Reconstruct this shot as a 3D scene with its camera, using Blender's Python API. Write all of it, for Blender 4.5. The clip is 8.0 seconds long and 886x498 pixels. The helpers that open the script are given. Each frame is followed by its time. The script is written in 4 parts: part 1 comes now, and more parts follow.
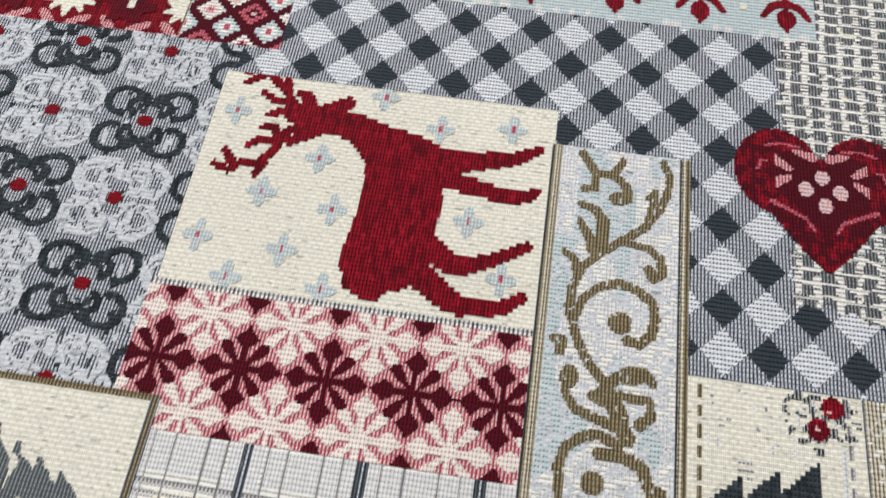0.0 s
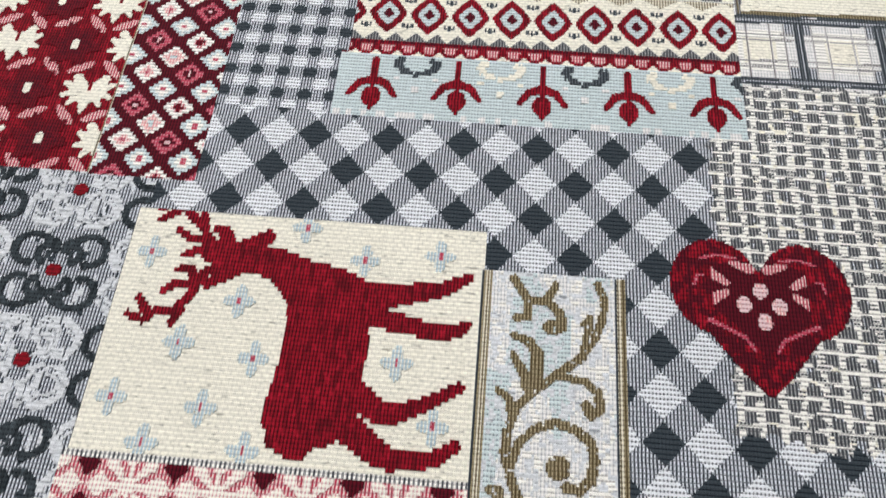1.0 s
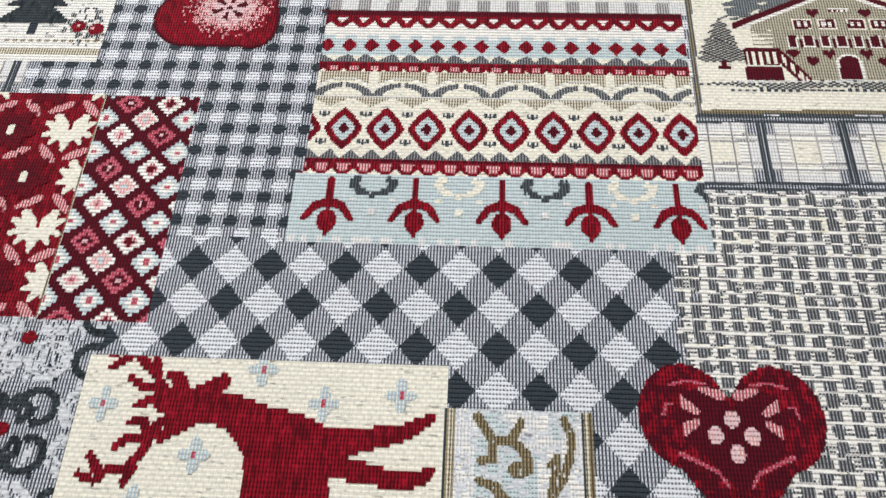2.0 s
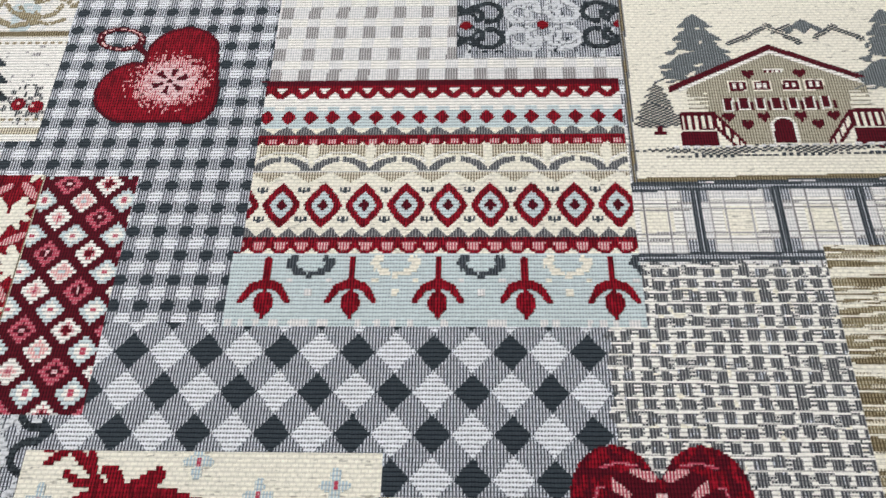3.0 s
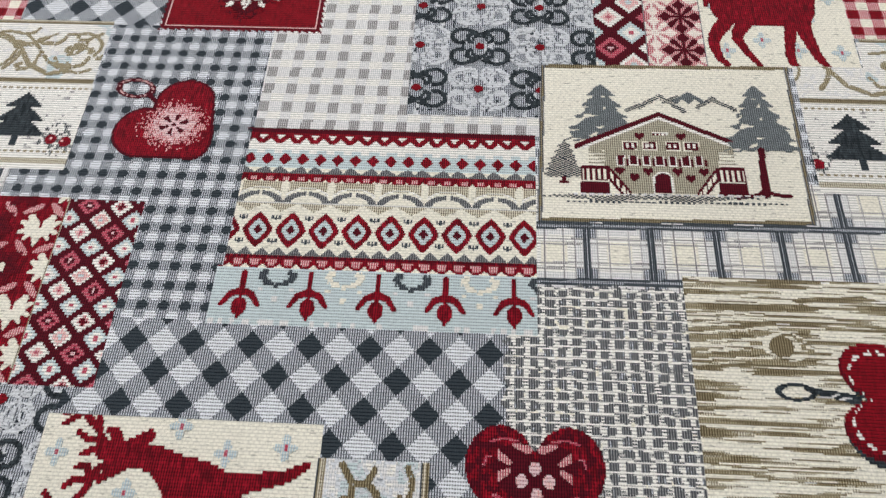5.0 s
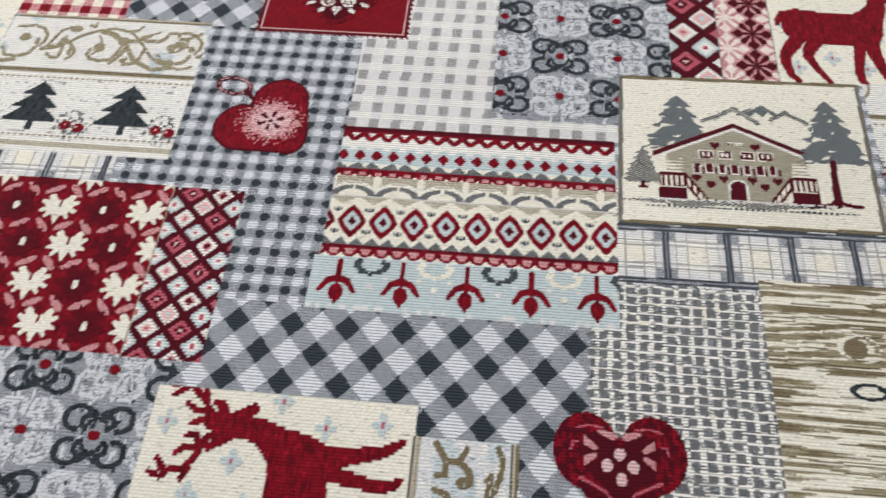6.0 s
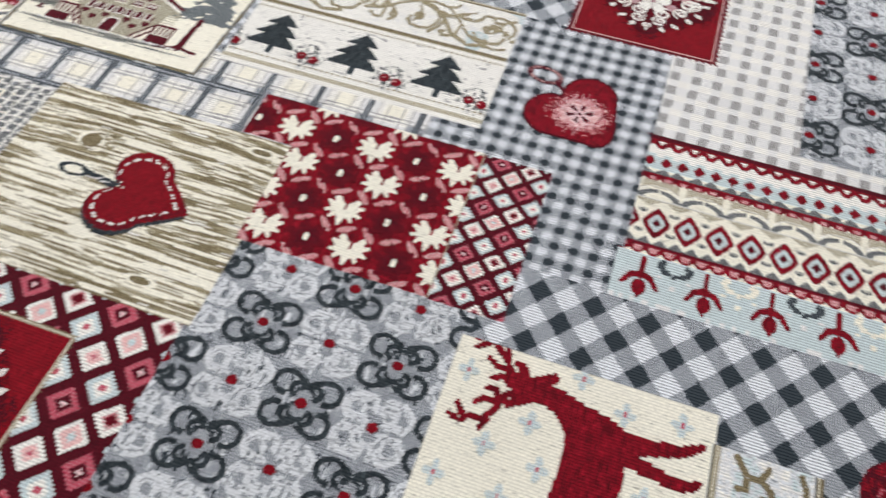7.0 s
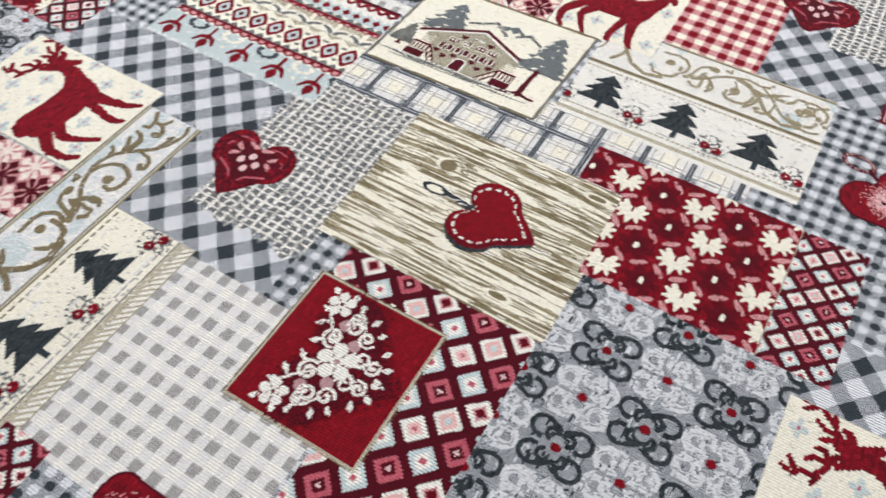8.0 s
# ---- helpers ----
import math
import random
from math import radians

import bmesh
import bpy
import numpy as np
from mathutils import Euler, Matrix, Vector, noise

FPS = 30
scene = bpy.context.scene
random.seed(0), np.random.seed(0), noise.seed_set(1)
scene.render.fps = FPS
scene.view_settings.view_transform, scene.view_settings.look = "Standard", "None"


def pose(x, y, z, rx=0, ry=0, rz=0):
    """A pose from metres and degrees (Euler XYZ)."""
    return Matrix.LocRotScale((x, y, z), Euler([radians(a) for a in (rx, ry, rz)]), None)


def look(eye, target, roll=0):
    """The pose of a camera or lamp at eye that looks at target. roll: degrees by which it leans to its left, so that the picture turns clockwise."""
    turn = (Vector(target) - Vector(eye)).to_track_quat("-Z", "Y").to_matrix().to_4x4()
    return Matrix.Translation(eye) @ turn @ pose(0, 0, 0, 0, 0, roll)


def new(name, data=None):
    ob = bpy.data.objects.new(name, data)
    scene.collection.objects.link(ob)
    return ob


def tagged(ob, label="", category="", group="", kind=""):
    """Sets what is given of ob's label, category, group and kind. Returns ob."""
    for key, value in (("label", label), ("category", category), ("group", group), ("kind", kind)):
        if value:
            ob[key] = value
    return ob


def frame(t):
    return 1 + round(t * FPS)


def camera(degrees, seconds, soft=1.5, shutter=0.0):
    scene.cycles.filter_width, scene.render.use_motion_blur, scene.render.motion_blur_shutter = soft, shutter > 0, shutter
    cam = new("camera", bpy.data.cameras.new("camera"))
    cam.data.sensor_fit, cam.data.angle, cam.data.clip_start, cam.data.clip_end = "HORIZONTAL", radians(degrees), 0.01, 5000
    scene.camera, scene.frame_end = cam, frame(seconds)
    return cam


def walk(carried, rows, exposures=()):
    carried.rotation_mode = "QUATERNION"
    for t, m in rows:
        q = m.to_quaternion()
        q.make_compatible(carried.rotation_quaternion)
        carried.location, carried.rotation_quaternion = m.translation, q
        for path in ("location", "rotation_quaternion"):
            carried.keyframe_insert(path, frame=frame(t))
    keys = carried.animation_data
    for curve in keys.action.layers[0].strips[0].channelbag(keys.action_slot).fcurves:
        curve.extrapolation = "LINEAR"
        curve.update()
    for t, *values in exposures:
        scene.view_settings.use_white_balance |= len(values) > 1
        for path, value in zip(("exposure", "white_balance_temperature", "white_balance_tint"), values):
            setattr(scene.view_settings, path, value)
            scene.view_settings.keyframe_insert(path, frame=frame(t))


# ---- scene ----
cam = camera(61.46, 8.0, soft=1.5, shutter=0.3)
PATH = [
    (0, (-0.00793, 0.00021, 0.18320), (-0.02818, 0.12681, -0.08803), -0.473),
    (0.5, (-0.00177, 0.02006, 0.18628), (-0.01702, 0.14871, -0.08431), -0.266),
    (1, (0.00290, 0.03649, 0.18982), (-0.01059, 0.16836, -0.07930), -1.047),
    (1.5, (0.00820, 0.05424, 0.19430), (-0.00485, 0.18963, -0.07309), -2.287),
    (2, (0.01208, 0.06978, 0.19901), (-0.00086, 0.20722, -0.06734), -3.275),
    (2.2, (0.01492, 0.07576, 0.19915), (0.00192, 0.21326, -0.06717), -3.642),
    (3.3, (0.03760, 0.09493, 0.21383), (0.02729, 0.23321, -0.05220), -3.955),
    (3.5, (0.04294, 0.09745, 0.21495), (0.03219, 0.23639, -0.05072), -4.035),
    (4, (0.04730, 0.10213, 0.22807), (0.03894, 0.24239, -0.03699), -3.108),
    (4.2, (0.05063, 0.09931, 0.23586), (0.04178, 0.24018, -0.02886), -3.264),
    (5.3, (0.05765, 0.05833, 0.27516), (0.04474, 0.20346, 0.01292), -1.591),
    (5.5, (0.05820, 0.05816, 0.27866), (0.04327, 0.20457, 0.01724), -1.947),
    (5.8, (0.04362, 0.05284, 0.27597), (0.02711, 0.20157, 0.01596), -2.091),
    (6, (0.02808, 0.04743, 0.27640), (0.00992, 0.19600, 0.01640), -2.079),
    (6.2, (0.00979, 0.03914, 0.27212), (-0.01341, 0.19037, 0.01407), -2.304),
    (6.5, (-0.01905, 0.02608, 0.26648), (-0.05147, 0.18203, 0.01226), -1.003),
    (6.8, (-0.04347, 0.01267, 0.26346), (-0.08453, 0.17137, 0.01220), 1.644),
    (7, (-0.06611, 0.00243, 0.26514), (-0.11364, 0.16160, 0.01534), 2.802),
    (7.3, (-0.09327, -0.01468, 0.27215), (-0.15184, 0.14334, 0.02396), 2.630),
    (7.5, (-0.11284, -0.02784, 0.28267), (-0.18119, 0.12961, 0.03662), 2.155),
    (7.7, (-0.13397, -0.04224, 0.28894), (-0.21337, 0.11351, 0.04514), 1.302),
    (8, (-0.15522, -0.06168, 0.29584), (-0.24461, 0.09067, 0.05336), 0.721),
]
walk(cam, [(t, look(eye, target, roll)) for t, eye, target, roll in PATH],
     exposures=[(0, -0.03), (1, 0.04), (2, 0.02), (3.5, -0.17), (4, -0.21), (5.5, -0.21), (6.5, -0.06), (7, -0.04), (7.5, -0.05), (8, 0.0)])

# ---- light ----
world = bpy.data.worlds.new("world")
scene.world = world
world.use_nodes = True
wb = world.node_tree.nodes["Background"]
wb.inputs[0].default_value, wb.inputs[1].default_value = (0.8, 0.9, 1.0, 1), 0.02


def ceiling_lamp(x, y, z, sx, sy, watts, colour):
    data = bpy.data.lights.new("unseen_light", "AREA")
    data.shape, data.size, data.size_y, data.energy, data.color = "RECTANGLE", sx, sy, watts, colour
    ob = new("unseen_light", data)
    ob.matrix_world = pose(x, y, z)
    return ob


# unseen lamps, placed freely; weak back ones stand in for the camera holder's shadow
LAMPS = [(-1.4, 1.4, 70.5), (0.9, 1.5, 27), (-1.2, -1.0, 12.5), (0.9, -1.0, 2)]
for lx, ly, watts in LAMPS:
    ceiling_lamp(lx, ly, 1.74, 1.2, 0.6, watts, (0.97, 0.985, 1.0))


# ---- materials ----
def linear(rgb):
    return tuple((c / 255 / 12.92 if c <= 10 else ((c / 255 + 0.055) / 1.055) ** 2.4) for c in rgb) + (1.0,)


PITCH, ROW = 0.00094, 0.00128


class Nodes:
    """A material's nodes, wired from plain calls."""

    def __init__(self, name):
        self.mat = bpy.data.materials.new(name)
        self.mat.use_nodes = True
        self.tree = self.mat.node_tree
        self.bsdf = self.tree.nodes["Principled BSDF"]

    def put(self, socket, value):
        if hasattr(value, "is_linked"):
            self.tree.links.new(value, socket)
        else:
            socket.default_value = value

    def math(self, op, a, b=0.0, c=0.0):
        n = self.tree.nodes.new("ShaderNodeMath")
        n.operation = op
        for s, v in zip(n.inputs, (a, b, c)):
            self.put(s, v)
        return n.outputs[0]

    def step(self, v, lo, hi):
        n = self.tree.nodes.new("ShaderNodeMapRange")
        n.interpolation_type = "SMOOTHSTEP"
        self.put(n.inputs[0], v)
        n.inputs[1].default_value, n.inputs[2].default_value = lo, hi
        return n.outputs[0]

    def mix(self, f, a, b, blend="MIX"):
        n = self.tree.nodes.new("ShaderNodeMix")
        n.data_type, n.blend_type = "RGBA", blend
        self.put(n.inputs[0], f)
        self.put(n.inputs[6], a)
        self.put(n.inputs[7], b)
        return n.outputs[2]

    def place(self, sx=1.0, sy=1.0, sz=1.0):
        g = self.tree.nodes.new("ShaderNodeNewGeometry")
        n = self.tree.nodes.new("ShaderNodeVectorMath")
        n.operation = "MULTIPLY"
        self.tree.links.new(g.outputs["Position"], n.inputs[0])
        n.inputs[1].default_value = (sx, sy, sz)
        return n.outputs[0]

    def noise(self, vector, scale, detail=2.0):
        n = self.tree.nodes.new("ShaderNodeTexNoise")
        self.tree.links.new(vector, n.inputs["Vector"])
        n.inputs["Scale"].default_value, n.inputs["Detail"].default_value = scale, detail
        return n.outputs["Fac"]

    def split(self, vector):
        n = self.tree.nodes.new("ShaderNodeSeparateXYZ")
        self.tree.links.new(vector, n.inputs[0])
        return n.outputs


def yarn(name, first, second, style, share=0.0, rough=0.85, relief=0.5, speck=0.0):
    """A woven surface of two yarns. style v: ribs side by side along x, h: long floats with thin lines of the second
    yarn,
    w: rows of floats with dashed lines of the second, g: first yarn with square points of the second, d: brick-laid
    short floats with dashes of the second, whose colour also paints the shade in the gaps. share: more of the second
    yarn."""
    n = Nodes(name)
    pos = n.place()
    x, y, _ = n.split(pos)
    wob = n.math("MULTIPLY", n.math("SUBTRACT", n.noise(pos, 300.0, 1.0), 0.5), 0.00028)
    wob2 = n.math("MULTIPLY", n.math("SUBTRACT", n.noise(n.place(1.3, 1, 1), 240.0, 1.0), 0.5), 0.0003)
    xx, yy = n.math("ADD", x, wob), n.math("ADD", y, wob2)
    sx = n.math("SINE", n.math("MULTIPLY", xx, 2 * math.pi / PITCH))
    sy = n.math("SINE", n.math("MULTIPLY", yy, 2 * math.pi / ROW))
    ply = n.noise(n.place(420, 950, 1), 1.0, 1.0)
    if style == "v":
        bead = n.math("MULTIPLY_ADD", sy, 0.42, n.math("ADD", sx, n.math("MULTIPLY_ADD", ply, 0.7, -0.35)))
        fac = n.step(bead, -0.3 - share, 0.3 - share)
        if sum(second) > sum(first):
            fac = n.math("MULTIPLY", fac, n.math("MULTIPLY_ADD", n.step(sy, 0.25, 0.75), -0.5, 1.0))
    elif style == "h":
        sl = n.math("SINE", n.math("MULTIPLY", yy, 2 * math.pi / ROW))
        fac = n.step(n.math("MULTIPLY_ADD", ply, 0.5, sl), 0.85 - share, 1.15 - share)
    elif style == "w":
        dash = n.math("MULTIPLY_ADD", n.step(sx, -0.75, -0.2), 0.5, 0.5)
        fac = n.math("MULTIPLY", n.step(n.math("MULTIPLY_ADD", ply, 0.5, sy), 0.45 - share, 0.85 - share), dash)
    elif style == "g":
        fac = n.math("MULTIPLY", n.step(sx, -0.1 - share, 0.3 - share), n.step(sy, -0.1 - share, 0.3 - share))
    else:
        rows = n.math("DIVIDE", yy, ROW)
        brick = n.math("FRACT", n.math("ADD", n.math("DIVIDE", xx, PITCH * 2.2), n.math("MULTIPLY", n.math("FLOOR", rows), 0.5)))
        # float ends and row seams: shade of the gaps painted in the second colour
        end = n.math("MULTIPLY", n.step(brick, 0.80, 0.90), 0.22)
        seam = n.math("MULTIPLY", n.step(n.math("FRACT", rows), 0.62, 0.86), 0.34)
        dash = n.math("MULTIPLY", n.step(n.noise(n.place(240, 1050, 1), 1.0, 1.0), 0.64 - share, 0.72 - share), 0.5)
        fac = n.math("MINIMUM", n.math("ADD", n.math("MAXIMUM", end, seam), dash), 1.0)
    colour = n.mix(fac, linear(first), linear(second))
    if speck:
        fibre = n.step(n.noise(n.place(800, 330, 1), 1.0, 2.0), 0.5, 0.72)
        colour = n.mix(n.math("MULTIPLY", fibre, speck), colour, linear([min(255, c * 1.35 + 14) for c in first]))
        shade = n.step(n.noise(n.place(620, 150, 1), 1.0, 2.0), 0.46, 0.68)
        colour = n.mix(n.math("MULTIPLY", shade, min(0.75, speck * 1.9)), colour, linear(second))
    if style in "vhg":
        # thin darkened lines paint the shade between threads into the colour
        cross = n.math("MULTIPLY", n.step(sx if style == "h" else sy, 0.40, 0.85), 0.34 if style == "g" else 0.42 if sum(second) > sum(first) else 0.24)
        colour = n.mix(cross, colour, linear([c * 0.55 for c in (first if sum(first) < sum(second) else second)]))
    wear = n.math("MULTIPLY_ADD", n.noise(pos, 700.0, 2.0), 0.50, 0.76)
    broad = n.math("MULTIPLY_ADD", n.noise(pos, 14.0, 3.0), 0.22, 0.89)
    grade = n.tree.nodes.new("ShaderNodeCombineColor")
    both = n.math("MULTIPLY", wear, broad)
    for s in grade.inputs:
        n.tree.links.new(both, s)
    colour = n.mix(1.0, colour, grade.outputs[0], "MULTIPLY")
    n.put(n.bsdf.inputs["Base Color"], colour)
    n.bsdf.inputs["Roughness"].default_value = rough
    n.bsdf.inputs["Specular IOR Level"].default_value = 0.12
    n.bsdf.inputs["Sheen Weight"].default_value = 0.015
    rib = {"v": (1.0, 0.5), "h": (0.3, 1.0), "g": (0.8, 0.9), "w": (0.5, 1.0), "d": (0.5, 1.0)}[style]
    height = n.math("ADD", n.math("MULTIPLY", n.math("ABSOLUTE", sx), rib[0]), n.math("MULTIPLY", n.math("ABSOLUTE", sy), rib[1]))
    height = n.math("ADD", height, n.math("MULTIPLY", n.noise(pos, 1100.0, 2.0), 0.35))
    bump = n.tree.nodes.new("ShaderNodeBump")
    bump.inputs["Strength"].default_value, bump.inputs["Distance"].default_value = relief, 0.00035
    n.tree.links.new(height, bump.inputs["Height"])
    n.tree.links.new(bump.outputs[0], n.bsdf.inputs["Normal"])
    return n.mat


def plain(name, rgb, scale, rough=0.7, vary=0.2):
    n = Nodes(name)
    pos = n.place()
    f = n.math("MULTIPLY_ADD", n.noise(pos, scale, 4.0), vary * 2, 0.0)
    dark = linear([c * 0.75 for c in rgb])
    n.put(n.bsdf.inputs["Base Color"], n.mix(f, linear(rgb), dark))
    n.bsdf.inputs["Roughness"].default_value = rough
    return n.mat


YARNS = [
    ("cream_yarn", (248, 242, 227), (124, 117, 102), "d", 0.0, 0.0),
    ("wool_white_yarn", (250, 246, 240), (176, 172, 168), "w", -0.05, 0.0),
    ("white_check_yarn", (238, 239, 244), (70, 76, 86), "g", -0.12, 0.0),
    ("grey_ribbed_yarn", (52, 58, 67), (222, 225, 233), "v", 0.16, 0.0),
    ("slate_yarn", (60, 68, 75), (24, 28, 34), "h", 0.1, 0.0),
    ("red_yarn", (152, 15, 35), (66, 6, 16), "v", -0.2, 0.35),
    ("maroon_yarn", (96, 13, 30), (54, 6, 18), "v", -0.2, 0.1),
    ("pink_ribbed_yarn", (186, 62, 84), (240, 214, 210), "v", 0.05, 0.0),
    ("ice_blue_yarn", (210, 221, 223), (146, 161, 166), "g", -0.1, 0.0),
    ("tan_yarn", (228, 219, 198), (112, 100, 78), "v", -0.15, 0.0),
    ("olive_brown_yarn", (84, 70, 46), (168, 154, 124), "v", 0.0, 0.1),
    ("navy_yarn", (50, 56, 63), (112, 118, 124), "v", -0.45, 0.0),
    ("fir_grey_yarn", (82, 88, 91), (160, 165, 168), "v", -0.35, 0.0),
    ("pale_grey_yarn", (240, 237, 235), (196, 195, 198), "v", -0.5, 0.0),
    ("warm_grey_yarn", (126, 122, 121), (216, 212, 212), "v", 0.0, 0.0),
    ("pale_pink_yarn", (228, 158, 160), (246, 226, 220), "v", 0.0, 0.0),
    ("bright_red_yarn", (138, 12, 28), (72, 7, 16), "h", 0.0, 0.2),
    ("black_white_yarn", (40, 44, 50), (206, 206, 204), "v", -0.28, 0.0),
    ("lace_white_yarn", (224, 225, 229), (100, 106, 114), "d", 0.04, 0.0),
    ("dusty_pink_yarn", (176, 128, 134), (220, 200, 200), "g", 0.0, 0.0),
    ("wood_brown_yarn", (122, 107, 76), (200, 189, 162), "v", 0.0, 0.0),
    ("blush_yarn", (236, 206, 208), (196, 120, 132), "g", -0.1, 0.0),
    ("rose_yarn", (184, 66, 88), (232, 172, 178), "g", -0.1, 0.0),
    ("deep_red_yarn", (116, 12, 30), (62, 6, 16), "v", -0.25, 0.1),
    ("charcoal_yarn", (70, 72, 78), (172, 171, 170), "v", -0.30, 0.0),
    ("fir_dark_yarn", (58, 65, 70), (24, 28, 32), "g", -0.1, 0.45),
    ("chalet_tan_yarn", (198, 190, 170), (116, 108, 92), "v", -0.12, 0.0),
    ("frost_yarn", (250, 244, 234), (226, 168, 170), "v", -0.7, 0.0),
    ("star_blue_yarn", (184, 203, 214), (240, 235, 220), "v", -0.1, 0.0),
]
MATS, K = [], {}
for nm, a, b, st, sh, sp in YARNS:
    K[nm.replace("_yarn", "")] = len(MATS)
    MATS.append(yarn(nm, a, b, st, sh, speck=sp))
CREAM, WOOL, WCHK, GREY, SLATE, RED, MAROON, PINK, ICE, TAN, OLIVE, NAVY, FIR, PALE, WARM, PPINK, BRED, BLACKW, LACE, DUSTY, WOODY, WPINK, ROSE, DEEP, CHAR, FIRD, WALLTAN, FROST, STAR = range(29)
BACKING = yarn("backing_yarn", (198, 192, 180), (120, 116, 110), "g")
PAINT_WALL = plain("wall_paint", (205, 203, 198), 9.0, 0.9, 0.08)
LAMINATE = plain("counter_laminate", (186, 176, 160), 40.0, 0.5, 0.15)
FLOOR_MAT = plain("floor_vinyl", (120, 116, 110), 25.0, 0.6, 0.2)

# ---- weaving grid: millimetres, x repeats ----
REPEAT, NC, NR = 464.5, 786, 982
CELL = REPEAT / NC
X0, Y0 = -323.0, -120.0
COL = np.zeros((NR, NC), np.int16)
OWN = np.full((NR, NC), -1, np.int32)
TOPCOL = np.zeros((NR, NC), np.int16)
TOPOWN = np.full((NR, NC), -1, np.int32)
OWNERS = []
HOME = {}


def window(x0, x1, y0, y1):
    c = np.arange(round((x0 - X0) / CELL), round((x1 - X0) / CELL))
    r = np.arange(max(0, round((y0 - Y0) / CELL)), min(NR, round((y1 - Y0) / CELL)))
    x, y = np.meshgrid(X0 + (c + 0.5) * CELL, Y0 + (r + 0.5) * CELL)
    return np.ix_(r, c % NC), x, y


def lay(own, ix, k, allowed=None):
    """Yarns k at the stitches ix: on the ground layer for a patch, on the figure layer for a motif."""
    sel = k >= 0
    if allowed is not None:
        sel &= allowed
    figure = OWNERS[own][2] is not None
    col, owner = (TOPCOL, TOPOWN) if figure else (COL, OWN)
    a, o = col[ix], owner[ix]
    a[sel], o[sel] = k[sel], own
    col[ix], owner[ix] = a, o
    if not figure:
        t = TOPOWN[ix]
        t[sel] = -1
        TOPOWN[ix] = t


def seen_owner(ix):
    return np.where(TOPOWN[ix] >= 0, TOPOWN[ix], OWN[ix])


def patch(name, label, x0, x1, y0, y1, fn):
    """A patch of the patchwork design: fn(x, y) gives the yarn at each stitch, or -1."""
    own = len(OWNERS)
    OWNERS.append((name, label, None))
    HOME[own] = round((x0 - X0) / CELL) - (NC if x0 > X0 + REPEAT else 0)
    ix, x, y = window(x0, x1, y0, y1)
    lay(own, ix, np.asarray(fn(x, y), np.int16) + np.zeros(x.shape, np.int16))
    return own


def motif(name, label, parent, cx, cy, hw, hh, fn, turn=0.0, stitch=2, free=False):
    """A figure woven into a patch, round (cx, cy), in its own axes turned by turn degrees."""
    own = len(OWNERS)
    OWNERS.append((name, label, parent))
    r = math.hypot(hw, hh) if turn % 90 else max(hw, hh)
    ix, x, y = window(cx - r, cx + r, cy - r, cy + r)
    q = CELL * stitch
    dx, dy = x - cx, (np.floor((y - Y0) / q) + 0.5) * q + Y0 - cy
    c, s = math.cos(radians(turn)), math.sin(radians(turn))
    u, v = c * dx + s * dy, -s * dx + c * dy
    k = np.asarray(fn(u, v), np.int16)
    k = np.where((abs(u) <= hw) & (abs(v) <= hh), k, -1)
    if free:
        lay(own, ix, k)
    else:
        kin = np.array([i == parent or o[2] == parent for i, o in enumerate(OWNERS)] + [False])
        lay(own, ix, k, kin[seen_owner(ix)])
    return own


# shapes on the grid
def disc(u, v, cx, cy, r, ry=None):
    return ((u - cx) / r) ** 2 + ((v - cy) / (ry or r)) ** 2 < 1


def diamond(u, v, cx, cy, a, b):
    return abs(u - cx) / a + abs(v - cy) / b < 1


def bar(u, v, x0, y0, x1, y1, r0, r1=None):
    r1 = r0 if r1 is None else r1
    dx, dy = x1 - x0, y1 - y0
    t = np.clip(((u - x0) * dx + (v - y0) * dy) / (dx * dx + dy * dy + 1e-9), 0, 1)
    return (u - x0 - t * dx) ** 2 + (v - y0 - t * dy) ** 2 < (r0 + (r1 - r0) * t) ** 2


def line(u, v, pts, r0, r1=None):
    r1 = r0 if r1 is None else r1
    n, hit = len(pts) - 1, np.zeros(u.shape, bool)
    for i in range(n):
        hit |= bar(u, v, *pts[i], *pts[i + 1], r0 + (r1 - r0) * i / n, r0 + (r1 - r0) * (i + 1) / n)
    return hit


def arc(u, v, cx, cy, r, w, a0, a1, ry=None):
    """Part of a ring from a0 to a1 degrees, counter-clockwise."""
    uu, vv = u - cx, (v - cy) * (r / (ry or r))
    ang = (np.degrees(np.arctan2(vv, uu)) - a0) % 360
    return (abs(np.hypot(uu, vv) - r) < w) & (ang <= a1 - a0)


def spiral(u, v, cx, cy, r0, r1, a0, turns, w0, w1):
    """A scroll that winds in from r0 to r1."""
    n = 26
    pts = [(cx + (r0 + (r1 - r0) * i / n) * math.cos(radians(a0 + 360 * turns * i / n)),
            cy + (r0 + (r1 - r0) * i / n) * math.sin(radians(a0 + 360 * turns * i / n))) for i in range(n + 1)]
    return line(u, v, pts, w0, w1)


def heart(u, v, w, h):
    """Heart of width w from its tip at (0, -h * 0.62) to its lobes."""
    a, b = abs(u) / (w * 0.5), v / (h * 0.62)
    lobe = ((a - 0.5) / 0.5) ** 2 + ((b - 0.10) / 0.51) ** 2 < 1
    wedge = (b <= 0.12) & (a < np.clip((b + 1.0) / 1.12, 0, 1) ** 0.84)
    return lobe | wedge | ((b > 0.1) & (b < 0.28 + 0.65 * a) & (a < 0.5))


